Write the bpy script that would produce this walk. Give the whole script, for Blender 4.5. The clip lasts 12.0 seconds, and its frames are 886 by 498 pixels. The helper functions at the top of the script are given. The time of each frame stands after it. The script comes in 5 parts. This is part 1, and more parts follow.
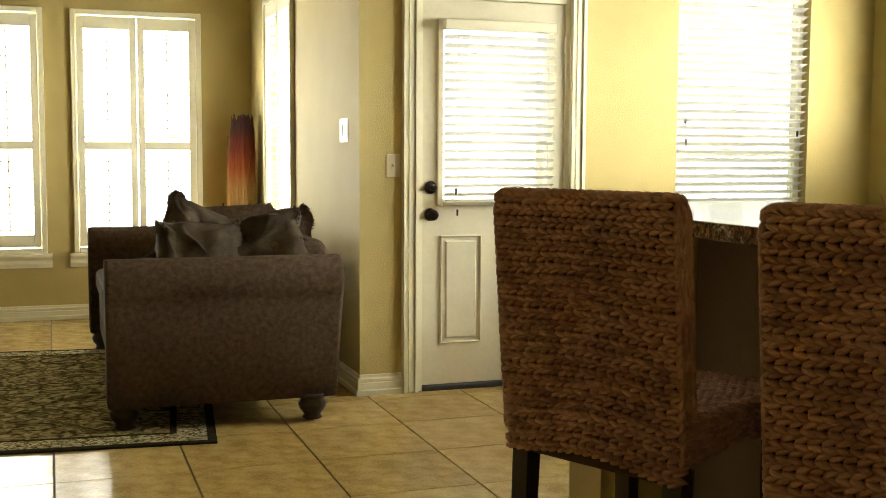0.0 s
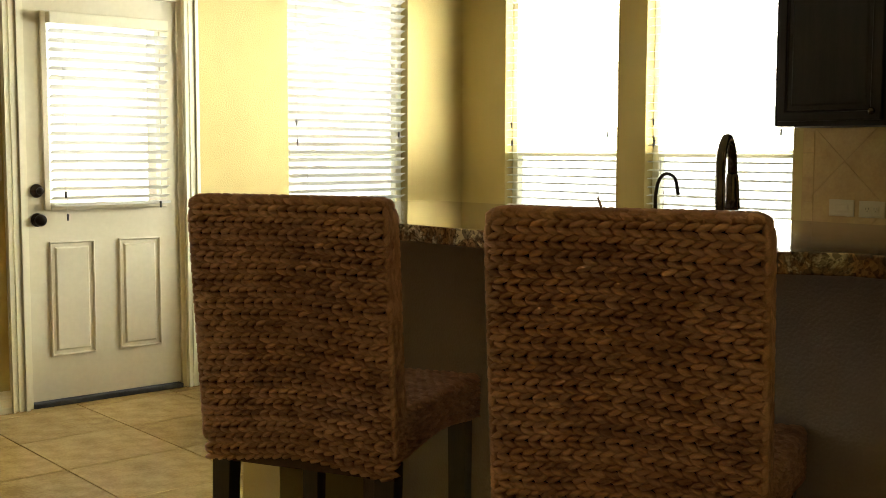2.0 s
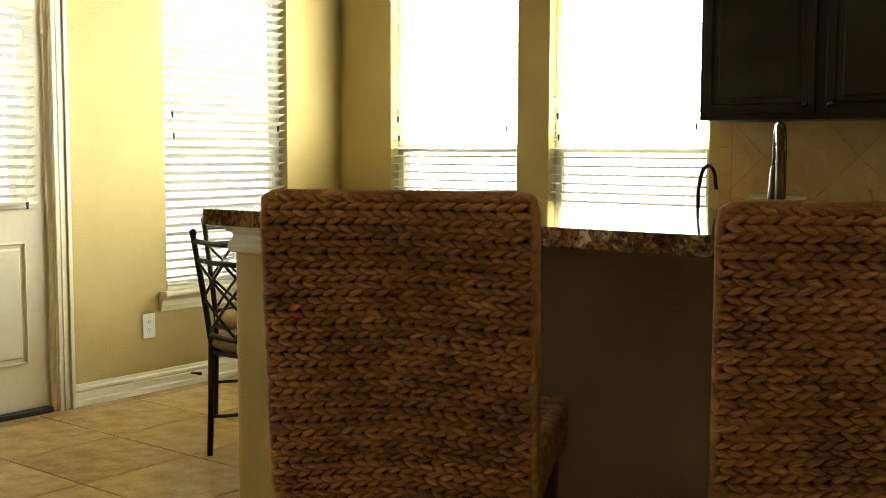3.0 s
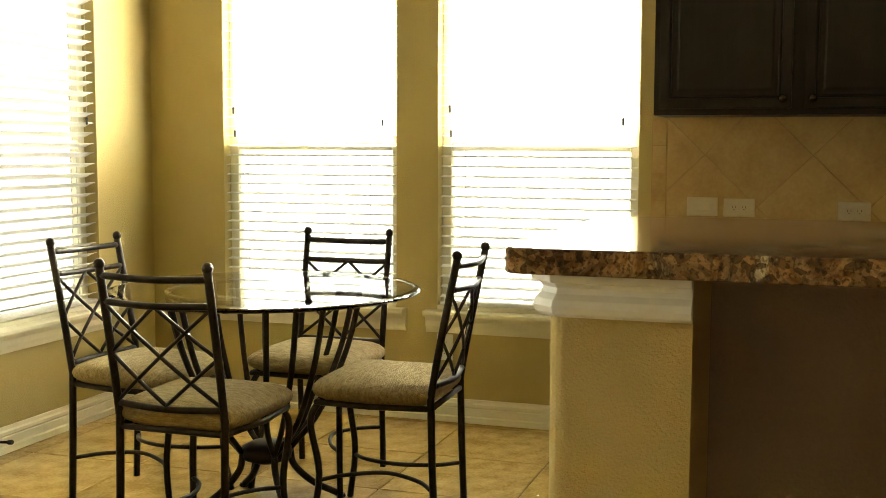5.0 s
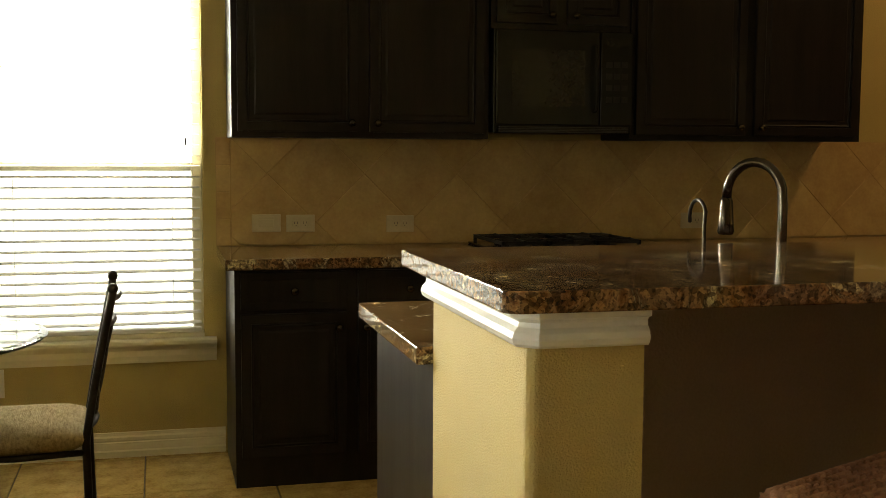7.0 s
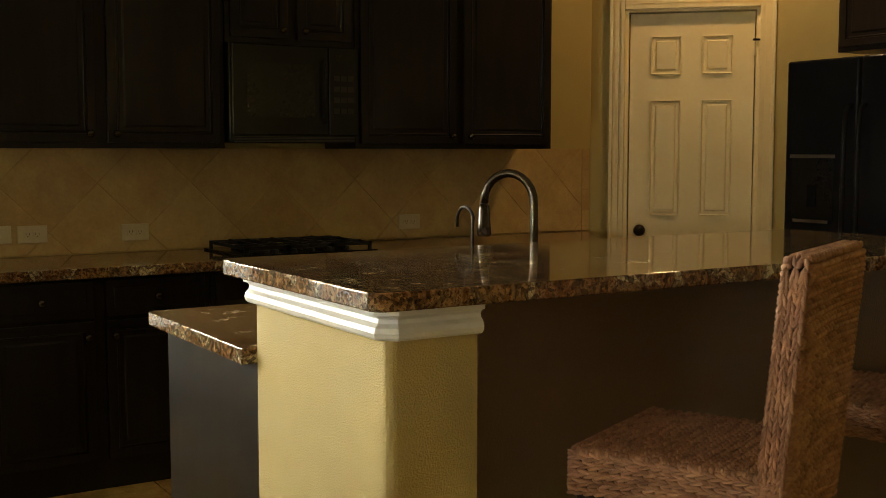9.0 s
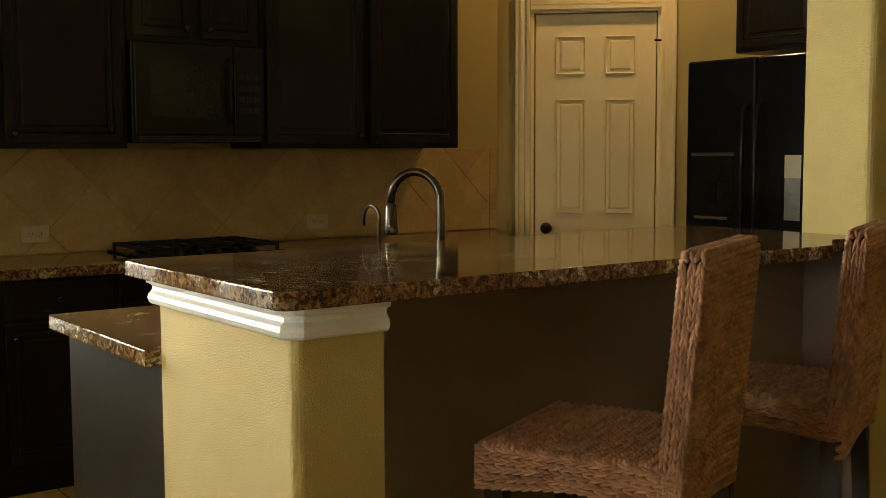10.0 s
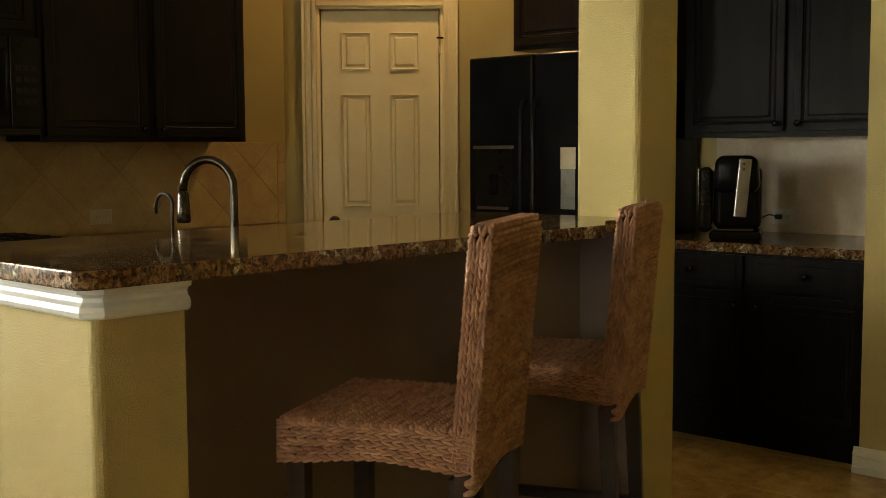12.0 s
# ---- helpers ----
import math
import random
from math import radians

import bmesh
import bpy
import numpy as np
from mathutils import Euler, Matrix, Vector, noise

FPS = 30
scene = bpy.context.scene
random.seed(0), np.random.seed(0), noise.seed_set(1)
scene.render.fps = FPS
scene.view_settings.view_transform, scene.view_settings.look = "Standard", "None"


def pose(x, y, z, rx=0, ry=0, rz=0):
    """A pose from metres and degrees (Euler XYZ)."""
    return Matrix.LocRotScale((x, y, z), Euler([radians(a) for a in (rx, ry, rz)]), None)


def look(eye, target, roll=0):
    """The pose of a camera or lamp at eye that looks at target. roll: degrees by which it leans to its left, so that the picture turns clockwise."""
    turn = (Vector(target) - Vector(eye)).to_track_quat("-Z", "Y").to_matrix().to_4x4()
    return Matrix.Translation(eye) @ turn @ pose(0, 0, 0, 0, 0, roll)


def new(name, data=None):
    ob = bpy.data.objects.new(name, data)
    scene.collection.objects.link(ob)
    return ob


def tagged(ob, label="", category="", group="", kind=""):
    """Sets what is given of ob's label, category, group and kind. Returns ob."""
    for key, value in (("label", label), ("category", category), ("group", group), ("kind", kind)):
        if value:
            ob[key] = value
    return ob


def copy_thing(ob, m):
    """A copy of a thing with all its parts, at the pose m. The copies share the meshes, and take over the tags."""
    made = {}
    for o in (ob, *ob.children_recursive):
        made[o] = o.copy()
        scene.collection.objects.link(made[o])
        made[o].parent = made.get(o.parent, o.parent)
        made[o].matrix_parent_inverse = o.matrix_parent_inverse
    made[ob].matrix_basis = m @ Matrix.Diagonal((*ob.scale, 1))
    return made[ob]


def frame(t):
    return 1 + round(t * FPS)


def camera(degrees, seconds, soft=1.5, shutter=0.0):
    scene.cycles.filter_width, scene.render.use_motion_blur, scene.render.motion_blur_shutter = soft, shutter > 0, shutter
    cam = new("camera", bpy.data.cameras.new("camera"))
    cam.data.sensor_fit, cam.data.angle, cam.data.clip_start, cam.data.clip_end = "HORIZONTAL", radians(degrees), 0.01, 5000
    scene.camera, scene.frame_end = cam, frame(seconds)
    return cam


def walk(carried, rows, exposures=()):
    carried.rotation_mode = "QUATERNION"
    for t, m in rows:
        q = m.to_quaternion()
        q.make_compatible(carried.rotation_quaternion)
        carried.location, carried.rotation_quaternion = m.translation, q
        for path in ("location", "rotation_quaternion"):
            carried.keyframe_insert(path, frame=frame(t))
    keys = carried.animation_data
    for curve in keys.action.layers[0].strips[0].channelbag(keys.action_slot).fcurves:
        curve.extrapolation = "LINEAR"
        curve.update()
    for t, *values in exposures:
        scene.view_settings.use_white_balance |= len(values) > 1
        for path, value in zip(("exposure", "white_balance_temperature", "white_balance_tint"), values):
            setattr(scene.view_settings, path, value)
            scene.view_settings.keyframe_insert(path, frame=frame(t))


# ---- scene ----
cam = camera(43.0, 12.0, soft=0.7)
PATH = [
    (0, (-0.175, -0.142, 1.255), (0.484, 1.739, 1.081), 0.3),
    (0.5, (-0.26, -0.163, 1.271), (0.653, 1.608, 1.097), 0.2),
    (1, (-0.336, -0.197, 1.278), (0.742, 1.479, 1.105), 0.2),
    (1.5, (-0.396, -0.188, 1.275), (0.804, 1.402, 1.102), 0.2),
    (2, (-0.403, -0.025, 1.269), (0.905, 1.478, 1.094), 0.2),
    (2.2, (-0.402, 0.077, 1.269), (0.954, 1.537, 1.096), 0.1),
    (2.5, (-0.448, 0.275, 1.263), (0.994, 1.65, 1.087), 0.2),
    (3, (-0.551, 0.66, 1.245), (1.017, 1.89, 1.07), 0.2),
    (3.5, (-0.566, 1.05, 1.236), (1.113, 2.122, 1.058), 0.3),
    (3.7, (-0.565, 1.208, 1.248), (1.144, 2.232, 1.071), 0.3),
    (5.3, (-0.332, 2.438, 1.247), (1.588, 2.968, 1.069), 0.2),
    (5.5, (-0.314, 2.549, 1.241), (1.627, 2.997, 1.064), 0.2),
    (6, (-0.354, 2.792, 1.244), (1.639, 2.803, 1.069), 0.5),
    (6.5, (-0.467, 2.96, 1.266), (1.511, 2.72, 1.094), 0.3),
    (7, (-0.531, 3.169, 1.326), (1.4, 2.677, 1.153), 0.3),
    (7.2, (-0.541, 3.274, 1.352), (1.369, 2.706, 1.176), 0.1),
    (8.8, (-0.654, 3.604, 1.369), (1.064, 2.595, 1.195), 0.2),
    (9, (-0.666, 3.601, 1.367), (1.029, 2.554, 1.194), 0.0),
    (9.5, (-0.679, 3.6, 1.367), (0.964, 2.473, 1.194), -0.1),
    (10, (-0.68, 3.597, 1.363), (0.926, 2.419, 1.19), -0.2),
    (10.5, (-0.693, 3.598, 1.367), (0.886, 2.383, 1.193), -0.3),
    (11, (-0.702, 3.6, 1.369), (0.847, 2.346, 1.195), -0.3),
    (11.5, (-0.712, 3.61, 1.361), (0.786, 2.297, 1.186), -0.3),
    (12, (-0.733, 3.677, 1.324), (0.62, 2.215, 1.151), -0.3),
]
EXPOSURES = [(0, 0.88, 6500, 11), (3.5, 1.04, 6600, 11), (5.4, 1.46, 7050, 10), (6.0, 1.42, 7050, 11), (6.5, 1.20, 7000, 12), (7.2, 0.68, 6900, 13), (8.8, 0.60, 6800, 15), (12, 0.55, 6600, 13)]
walk(cam, [(t, look(eye, target, roll)) for t, eye, target, roll in PATH], EXPOSURES)

# ---- plan, in metres ----
E_X, D_Y, R_X, N_Y, S_Y, W_X = 4.447, 5.37, 1.307, 8.56, -1.60, -6.60
CEIL, WALL = 3.05, 0.16
WIN_LOW, WIN_HIGH = 0.53, 2.30

# ---- daylight ----
world = bpy.data.worlds.new("world")
scene.world = world
world.use_nodes = True
sky = world.node_tree.nodes.new("ShaderNodeTexSky")
sky.sky_type, sky.sun_disc = "NISHITA", False
sky.sun_elevation, sky.sun_rotation = radians(48), radians(60)
world.node_tree.links.new(sky.outputs[0], world.node_tree.nodes["Background"].inputs[0])
world.node_tree.nodes["Background"].inputs[1].default_value = 0.12
sun = new("sun", bpy.data.lights.new("sun", "SUN"))
sun.data.energy, sun.data.angle, sun.data.color = 2.5, radians(0.53), (1.0, 0.95, 0.86)
sun.matrix_world = look((30, 17, 40), (0, 0, 0))


def daylight(name, m, width, height, watts):
    """Light of the bright sky in one window's opening, just outside the glass."""
    lamp = new(name, bpy.data.lights.new(name, "AREA"))
    lamp.data.shape, lamp.data.size, lamp.data.size_y = "RECTANGLE", width, height
    lamp.data.energy, lamp.data.color = watts, (0.98, 1.0, 0.86)
    lamp.matrix_world = m
    return lamp


# ---- materials ----
def material(name, rough=0.6, metal=0.0):
    m = bpy.data.materials.new(name)
    m.use_nodes = True
    b = m.node_tree.nodes["Principled BSDF"]
    b.inputs["Roughness"].default_value, b.inputs["Metallic"].default_value = rough, metal
    return m, m.node_tree, b


def node(tree, kind, **values):
    n = tree.nodes.new(kind)
    for key, value in values.items():
        n.inputs[key.replace("_", " ")].default_value = value
    return n


def ramp(tree, source, stops):
    r = tree.nodes.new("ShaderNodeValToRGB")
    r.color_ramp.elements[0].position, r.color_ramp.elements[1].position = stops[0][0], stops[-1][0]
    r.color_ramp.elements[0].color, r.color_ramp.elements[1].color = (*stops[0][1], 1), (*stops[-1][1], 1)
    for p, c in stops[1:-1]:
        r.color_ramp.elements.new(p).color = (*c, 1)
    tree.links.new(source, r.inputs[0])
    return r.outputs[0]


def bumped(tree, b, height, strength, distance=0.002):
    n = node(tree, "ShaderNodeBump", Strength=strength, Distance=distance)
    tree.links.new(height, n.inputs["Height"])
    tree.links.new(n.outputs[0], b.inputs["Normal"])


def surface(name, dark, light, scale=4.0, rough=0.6, metal=0.0, grain=120.0, bump=0.2, distance=0.001, stretch=(1, 1, 1), per_piece=0.0, spread=(0.35, 0.65), gloss=0.0, shine=0.5, island=0.0):
    """Two scales of variation between two colours, fine relief, and a shade of its own for each piece."""
    m, tree, b = material(name, rough, metal)
    coords = tree.nodes.new("ShaderNodeTexCoord")
    mapping = tree.nodes.new("ShaderNodeMapping")
    mapping.inputs["Scale"].default_value = stretch
    tree.links.new(coords.outputs["Object"], mapping.inputs[0])
    large = node(tree, "ShaderNodeTexNoise", Scale=scale, Detail=5.0, Roughness=0.6)
    fine = node(tree, "ShaderNodeTexNoise", Scale=grain, Detail=3.0)
    for n in (large, fine):
        tree.links.new(mapping.outputs[0], n.inputs["Vector"])
    mix = node(tree, "ShaderNodeMath")
    mix.operation = "MULTIPLY_ADD"
    mix.inputs[1].default_value = 0.7
    tree.links.new(large.outputs[0], mix.inputs[0])
    part_fine = node(tree, "ShaderNodeMath")
    part_fine.operation = "MULTIPLY"
    part_fine.inputs[1].default_value = 0.3
    tree.links.new(fine.outputs[0], part_fine.inputs[0])
    tree.links.new(part_fine.outputs[0], mix.inputs[2])
    source = mix.outputs[0]
    if per_piece:
        info = tree.nodes.new("ShaderNodeObjectInfo")
        add = node(tree, "ShaderNodeMath")
        add.operation = "MULTIPLY_ADD"
        add.inputs[1].default_value = per_piece
        tree.links.new(info.outputs["Random"], add.inputs[0])
        shift = node(tree, "ShaderNodeMath")
        shift.operation = "SUBTRACT"
        shift.inputs[1].default_value = per_piece / 2
        tree.links.new(source, shift.inputs[0])
        tree.links.new(shift.outputs[0], add.inputs[2])
        source = add.outputs[0]
    if island:
        geo = tree.nodes.new("ShaderNodeNewGeometry")
        add = node(tree, "ShaderNodeMath")
        add.operation = "MULTIPLY_ADD"
        add.inputs[1].default_value = island
        tree.links.new(geo.outputs["Random Per Island"], add.inputs[0])
        shift = node(tree, "ShaderNodeMath")
        shift.operation = "SUBTRACT"
        shift.inputs[1].default_value = island / 2
        tree.links.new(source, shift.inputs[0])
        tree.links.new(shift.outputs[0], add.inputs[2])
        source = add.outputs[0]
    b.inputs["Specular IOR Level"].default_value = shine
    tree.links.new(ramp(tree, source, ((spread[0], dark), (spread[1], light))), b.inputs["Base Color"])
    if gloss:
        g = node(tree, "ShaderNodeMath")
        g.operation = "MULTIPLY_ADD"
        g.inputs[1].default_value, g.inputs[2].default_value = gloss, rough - gloss / 2
        tree.links.new(large.outputs[0], g.inputs[0])
        tree.links.new(g.outputs[0], b.inputs["Roughness"])
    if bump:
        bumped(tree, b, fine.outputs[0], bump, distance)
    return m


def granite():
    m, tree, b = material("granite", 0.07)
    coords = tree.nodes.new("ShaderNodeTexCoord")
    big = node(tree, "ShaderNodeTexNoise", Scale=11.0, Detail=7.0, Roughness=0.68, Distortion=0.8)
    cell = node(tree, "ShaderNodeTexVoronoi", Scale=100.0)
    speck = node(tree, "ShaderNodeTexNoise", Scale=160.0, Detail=2.0)
    for n in (big, cell, speck):
        tree.links.new(coords.outputs["Object"], n.inputs["Vector"])
    base = ramp(tree, big.outputs[0], ((0.29, (0.018, 0.014, 0.010)), (0.40, (0.12, 0.055, 0.022)), (0.48, (0.25, 0.150, 0.075)), (0.54, (0.11, 0.065, 0.036)), (0.61, (0.46, 0.39, 0.26))))
    flecks = ramp(tree, cell.outputs["Color"], ((0.25, (0.25, 0.2, 0.15)), (0.55, (1.0, 0.95, 0.85)), (0.85, (1.6, 1.5, 1.25))))
    mix = tree.nodes.new("ShaderNodeMix")
    mix.data_type, mix.blend_type = "RGBA", "MULTIPLY"
    mix.inputs["Factor"].default_value = 0.8
    tree.links.new(base, mix.inputs["A"])
    tree.links.new(flecks, mix.inputs["B"])
    dots = ramp(tree, speck.outputs[0], ((0.36, (0.1, 0.1, 0.1)), (0.46, (1, 1, 1))))
    mix2 = tree.nodes.new("ShaderNodeMix")
    mix2.data_type, mix2.blend_type = "RGBA", "MULTIPLY"
    mix2.inputs["Factor"].default_value = 0.7
    tree.links.new(mix.outputs["Result"], mix2.inputs["A"])
    tree.links.new(dots, mix2.inputs["B"])
    tree.links.new(mix2.outputs["Result"], b.inputs["Base Color"])
    return m


def glassy(name, tint, rough=0.0):
    m, tree, b = material(name, rough)
    b.inputs["Base Color"].default_value = (*tint, 1)
    b.inputs["Transmission Weight"].default_value = 1.0
    b.inputs["IOR"].default_value = 1.45
    return m


def screen_mesh():
    m, tree, b = material("insect_screen", 0.8)
    b.inputs["Base Color"].default_value = (0.05, 0.05, 0.05, 1)
    b.inputs["Alpha"].default_value = 0.76
    return m


def slat_paint():
    """White faux-wood slats that let some daylight through."""
    m, tree, b = material("slat_white", 0.45)
    b.inputs["Base Color"].default_value = (0.82, 0.80, 0.74, 1)
    glow = node(tree, "ShaderNodeBsdfTranslucent")
    glow.inputs["Color"].default_value = (0.82, 0.81, 0.76, 1)
    mix = tree.nodes.new("ShaderNodeMixShader")
    mix.inputs[0].default_value = 0.20
    tree.links.new(b.outputs[0], mix.inputs[1])
    tree.links.new(glow.outputs[0], mix.inputs[2])
    tree.links.new(mix.outputs[0], tree.nodes["Material Output"].inputs[0])
    return m


WALL_PAINT = surface("wall_paint_tan", (0.445, 0.344, 0.126), (0.515, 0.404, 0.154), 1.6, 0.75, grain=250, bump=0.65, distance=0.0042)
TAUPE = surface("dark_taupe_paint", (0.200, 0.147, 0.114), (0.255, 0.189, 0.147), 1.6, 0.45, grain=160, bump=0.6, distance=0.004)
# The ceiling is unseen; its tan tone and height are set to cut bounced light.
CEIL_PAINT = surface("ceiling_paint", (0.48, 0.41, 0.25), (0.56, 0.48, 0.30), 2.0, 0.85, grain=90, bump=0.3, distance=0.003)
TRIM = surface("trim_white", (0.72, 0.67, 0.50), (0.80, 0.75, 0.58), 3.0, 0.4, grain=60, bump=0.04)
CROWN_PAINT = surface("crown_white", (0.66, 0.65, 0.61), (0.73, 0.72, 0.68), 3.0, 0.35, grain=60, bump=0.04)
DOOR_PAINT = surface("door_paint", (0.60, 0.545, 0.40), (0.68, 0.62, 0.47), 2.5, 0.45, grain=45, bump=0.06)
# Door paint lightened and warmed: the pantry's warm light is put into this colour.
PANTRY_LIT_PAINT = surface("pantry_paint_warm_lit", (0.80, 0.66, 0.36), (0.86, 0.73, 0.43), 2.5, 0.45, grain=45, bump=0.06)
TILE = surface("floor_tile", (0.355, 0.228, 0.074), (0.61, 0.430, 0.162), 10.0, 0.24, grain=85, bump=0.10, per_piece=0.12, spread=(0.36, 0.64), gloss=0.12)
GROUT = surface("grout", (0.10, 0.07, 0.04), (0.17, 0.12, 0.07), 9.0, 0.9, grain=200)
SPLASH = surface("backsplash_tile", (0.41, 0.262, 0.098), (0.59, 0.415, 0.180), 8.0, 0.4, grain=70, bump=0.08, per_piece=0.14, spread=(0.3, 0.7))
SPLASH_GROUT = surface("backsplash_grout", (0.39, 0.252, 0.100), (0.49, 0.335, 0.145), 9.0, 0.9)
NOOK_STONE = surface("nook_stone", (0.56, 0.455, 0.32), (0.75, 0.64, 0.49), 8.0, 0.45, grain=70, bump=0.08, spread=(0.3, 0.7))
GRANITE = granite()
ESPRESSO = surface("espresso_wood", (0.0115, 0.0085, 0.0070), (0.0215, 0.0160, 0.0128), 3.0, 0.36, grain=60, bump=0.12, stretch=(6, 6, 0.6), gloss=0.16, shine=0.20)
SLATE_WOOD = surface("dark_painted_wood", (0.008, 0.007, 0.006), (0.016, 0.014, 0.012), 3.0, 0.36, grain=60, bump=0.12, stretch=(6, 6, 0.6), gloss=0.16, shine=0.05)
LEG_WOOD = surface("dark_leg_wood", (0.012, 0.007, 0.005), (0.035, 0.018, 0.010), 5.0, 0.3, grain=60, stretch=(6, 6, 0.6))
# Shade in the weave's gaps is put into this near-black seagrass tone.
SEAGRASS_SHADE_CORE = surface("seagrass_shadow_core", (0.035, 0.017, 0.009), (0.07, 0.034, 0.017), 14.0, 0.8, grain=160)
SEAGRASS = surface("seagrass", (0.25, 0.117, 0.071), (0.64, 0.356, 0.214), 26.0, 0.6, grain=620, bump=1.0, distance=0.003, stretch=(0.3, 1, 1), spread=(0.24, 0.76), island=0.24, shine=0.35)
IRON = surface("dark_iron", (0.018, 0.014, 0.011), (0.045, 0.035, 0.026), 20.0, 0.42, 0.7, grain=150, bump=0.1)
BRONZE = surface("oiled_bronze", (0.016, 0.011, 0.008), (0.035, 0.025, 0.018), 20.0, 0.28, 0.8, grain=150, bump=0.05)
DARK_CHROME = surface("dark_chrome", (0.07, 0.058, 0.047), (0.12, 0.10, 0.08), 20.0, 0.16, 1.0, grain=200, bump=0.02)
STEEL = surface("brushed_nickel", (0.30, 0.27, 0.23), (0.42, 0.39, 0.34), 20.0, 0.22, 1.0, grain=200, bump=0.03)
CUSHION = surface("beige_chenille", (0.24, 0.175, 0.085), (0.50, 0.39, 0.21), 60.0, 0.95, grain=260, bump=1.0, distance=0.006, stretch=(0.5, 2, 1.5), shine=0.1)
SOFA = surface("brown_chenille", (0.052, 0.032, 0.0205), (0.106, 0.069, 0.046), 42.0, 0.95, grain=260, bump=0.5, distance=0.002, shine=0.1)
PILLOW = surface("taupe_pillow", (0.040, 0.029, 0.020), (0.096, 0.072, 0.050), 12.0, 0.95, grain=260, bump=0.5, distance=0.002, shine=0.1)
PLASTIC = surface("ivory_plastic", (0.55, 0.475, 0.31), (0.62, 0.54, 0.37), 8.0, 0.35, bump=0.0)
WHITE_PLASTIC = surface("white_plastic", (0.76, 0.75, 0.70), (0.82, 0.81, 0.76), 8.0, 0.3, bump=0.0)
SLOT = surface("dark_slot", (0.02, 0.02, 0.02), (0.05, 0.05, 0.05), 20.0, 0.6, bump=0.0)
APPLIANCE = surface("black_appliance", (0.006, 0.006, 0.006), (0.012, 0.012, 0.012), 3.0, 0.16, bump=0.02, shine=0.18)
BLACK_GLASS = surface("black_glass", (0.007, 0.006, 0.006), (0.012, 0.011, 0.010), 2.0, 0.10, bump=0.0, shine=0.3)
CAST_IRON = surface("cast_iron", (0.010, 0.009, 0.009), (0.022, 0.020, 0.019), 30.0, 0.6, 0.3, grain=200, bump=0.3)
SLATS = slat_paint()
PANE = glassy("window_glass", (0.98, 1.0, 0.99))
TABLE_GLASS = glassy("table_glass", (0.93, 0.985, 0.95))
SCREEN = screen_mesh()


# ---- building blocks ----
def thing(name, label, category, m=Matrix(), group="", kind=""):
    ob = new(name)
    ob.matrix_world = m
    return tagged(ob, label, category, group, kind)


def part(name, bm, mat, parent, label="", smooth=False, kind=""):
    me = bpy.data.meshes.new(name)
    bm.to_mesh(me)
    bm.free()
    me.materials.append(mat)
    if smooth:
        me.shade_smooth()
    ob = new(name, me)
    ob.parent = parent
    return tagged(ob, label, kind=kind)


def boxes(*spans, bevel=0.0, segments=2):
    """A bmesh of boxes, each (x0, x1, y0, y1, z0, z1)."""
    bm = bmesh.new()
    for x0, x1, y0, y1, z0, z1 in spans:
        m = Matrix.Translation(((x0 + x1) / 2, (y0 + y1) / 2, (z0 + z1) / 2)) @ Matrix.Diagonal((abs(x1 - x0), abs(y1 - y0), abs(z1 - z0), 1))
        bmesh.ops.create_cube(bm, size=1, matrix=m)
    if bevel:
        bmesh.ops.bevel(bm, geom=bm.edges[:], offset=bevel, segments=segments, affect="EDGES", profile=0.5)
    return bm


def rod(bm, points, radius, sides=8, radii=None):
    """A round bar along a line of points, added to bm."""
    points = [Vector(p) for p in points]
    rings, up = [], None
    for n, p in enumerate(points):
        ahead = (points[min(n + 1, len(points) - 1)] - points[max(n - 1, 0)]).normalized()
        if up is None:
            up = Vector((0, 0, 1)) if abs(ahead.z) < 0.9 else Vector((1, 0, 0))
        side = ahead.cross(up).normalized()
        up = side.cross(ahead).normalized()
        r = radii[n] if radii else radius
        rings.append([bm.verts.new(p + r * (math.cos(a) * side + math.sin(a) * up)) for a in (2 * math.pi * k / sides for k in range(sides))])
    for a, b in zip(rings, rings[1:]):
        for k in range(sides):
            bm.faces.new((a[k], a[(k + 1) % sides], b[(k + 1) % sides], b[k]))
    bm.faces.new(rings[0][::-1])
    bm.faces.new(rings[-1])
    return bm


def rods(*lines, radius=0.01, sides=8):
    bm = bmesh.new()
    for line in lines:
        rod(bm, line, radius, sides)
    return bm


def turned(profile, sides=20, at=(0, 0, 0)):
    """A turned solid from (radius, height) pairs."""
    bm = bmesh.new()
    rings = [[bm.verts.new((at[0] + r * math.cos(2 * math.pi * k / sides), at[1] + r * math.sin(2 * math.pi * k / sides), at[2] + z)) for k in range(sides)] for r, z in profile]
    for a, b in zip(rings, rings[1:]):
        for k in range(sides):
            bm.faces.new((a[k], a[(k + 1) % sides], b[(k + 1) % sides], b[k]))
    bm.faces.new(rings[0][::-1])
    bm.faces.new(rings[-1])
    return bm


def moulding(profile, start, end, out, bm=None):
    """A (depth, height) profile drawn straight from start to end; out is the way that its depth goes."""
    bm = bm or bmesh.new()
    out = Vector(out)
    ends = [[bm.verts.new(Vector(p) + out * d + Vector((0, 0, h))) for d, h in profile] for p in (start, end)]
    n = len(profile)
    for k in range(n):
        bm.faces.new((ends[0][k], ends[0][(k + 1) % n], ends[1][(k + 1) % n], ends[1][k]))
    bm.faces.new(ends[0][::-1])
    bm.faces.new(ends[1])
    bmesh.ops.recalc_face_normals(bm, faces=bm.faces[:])
    return bm


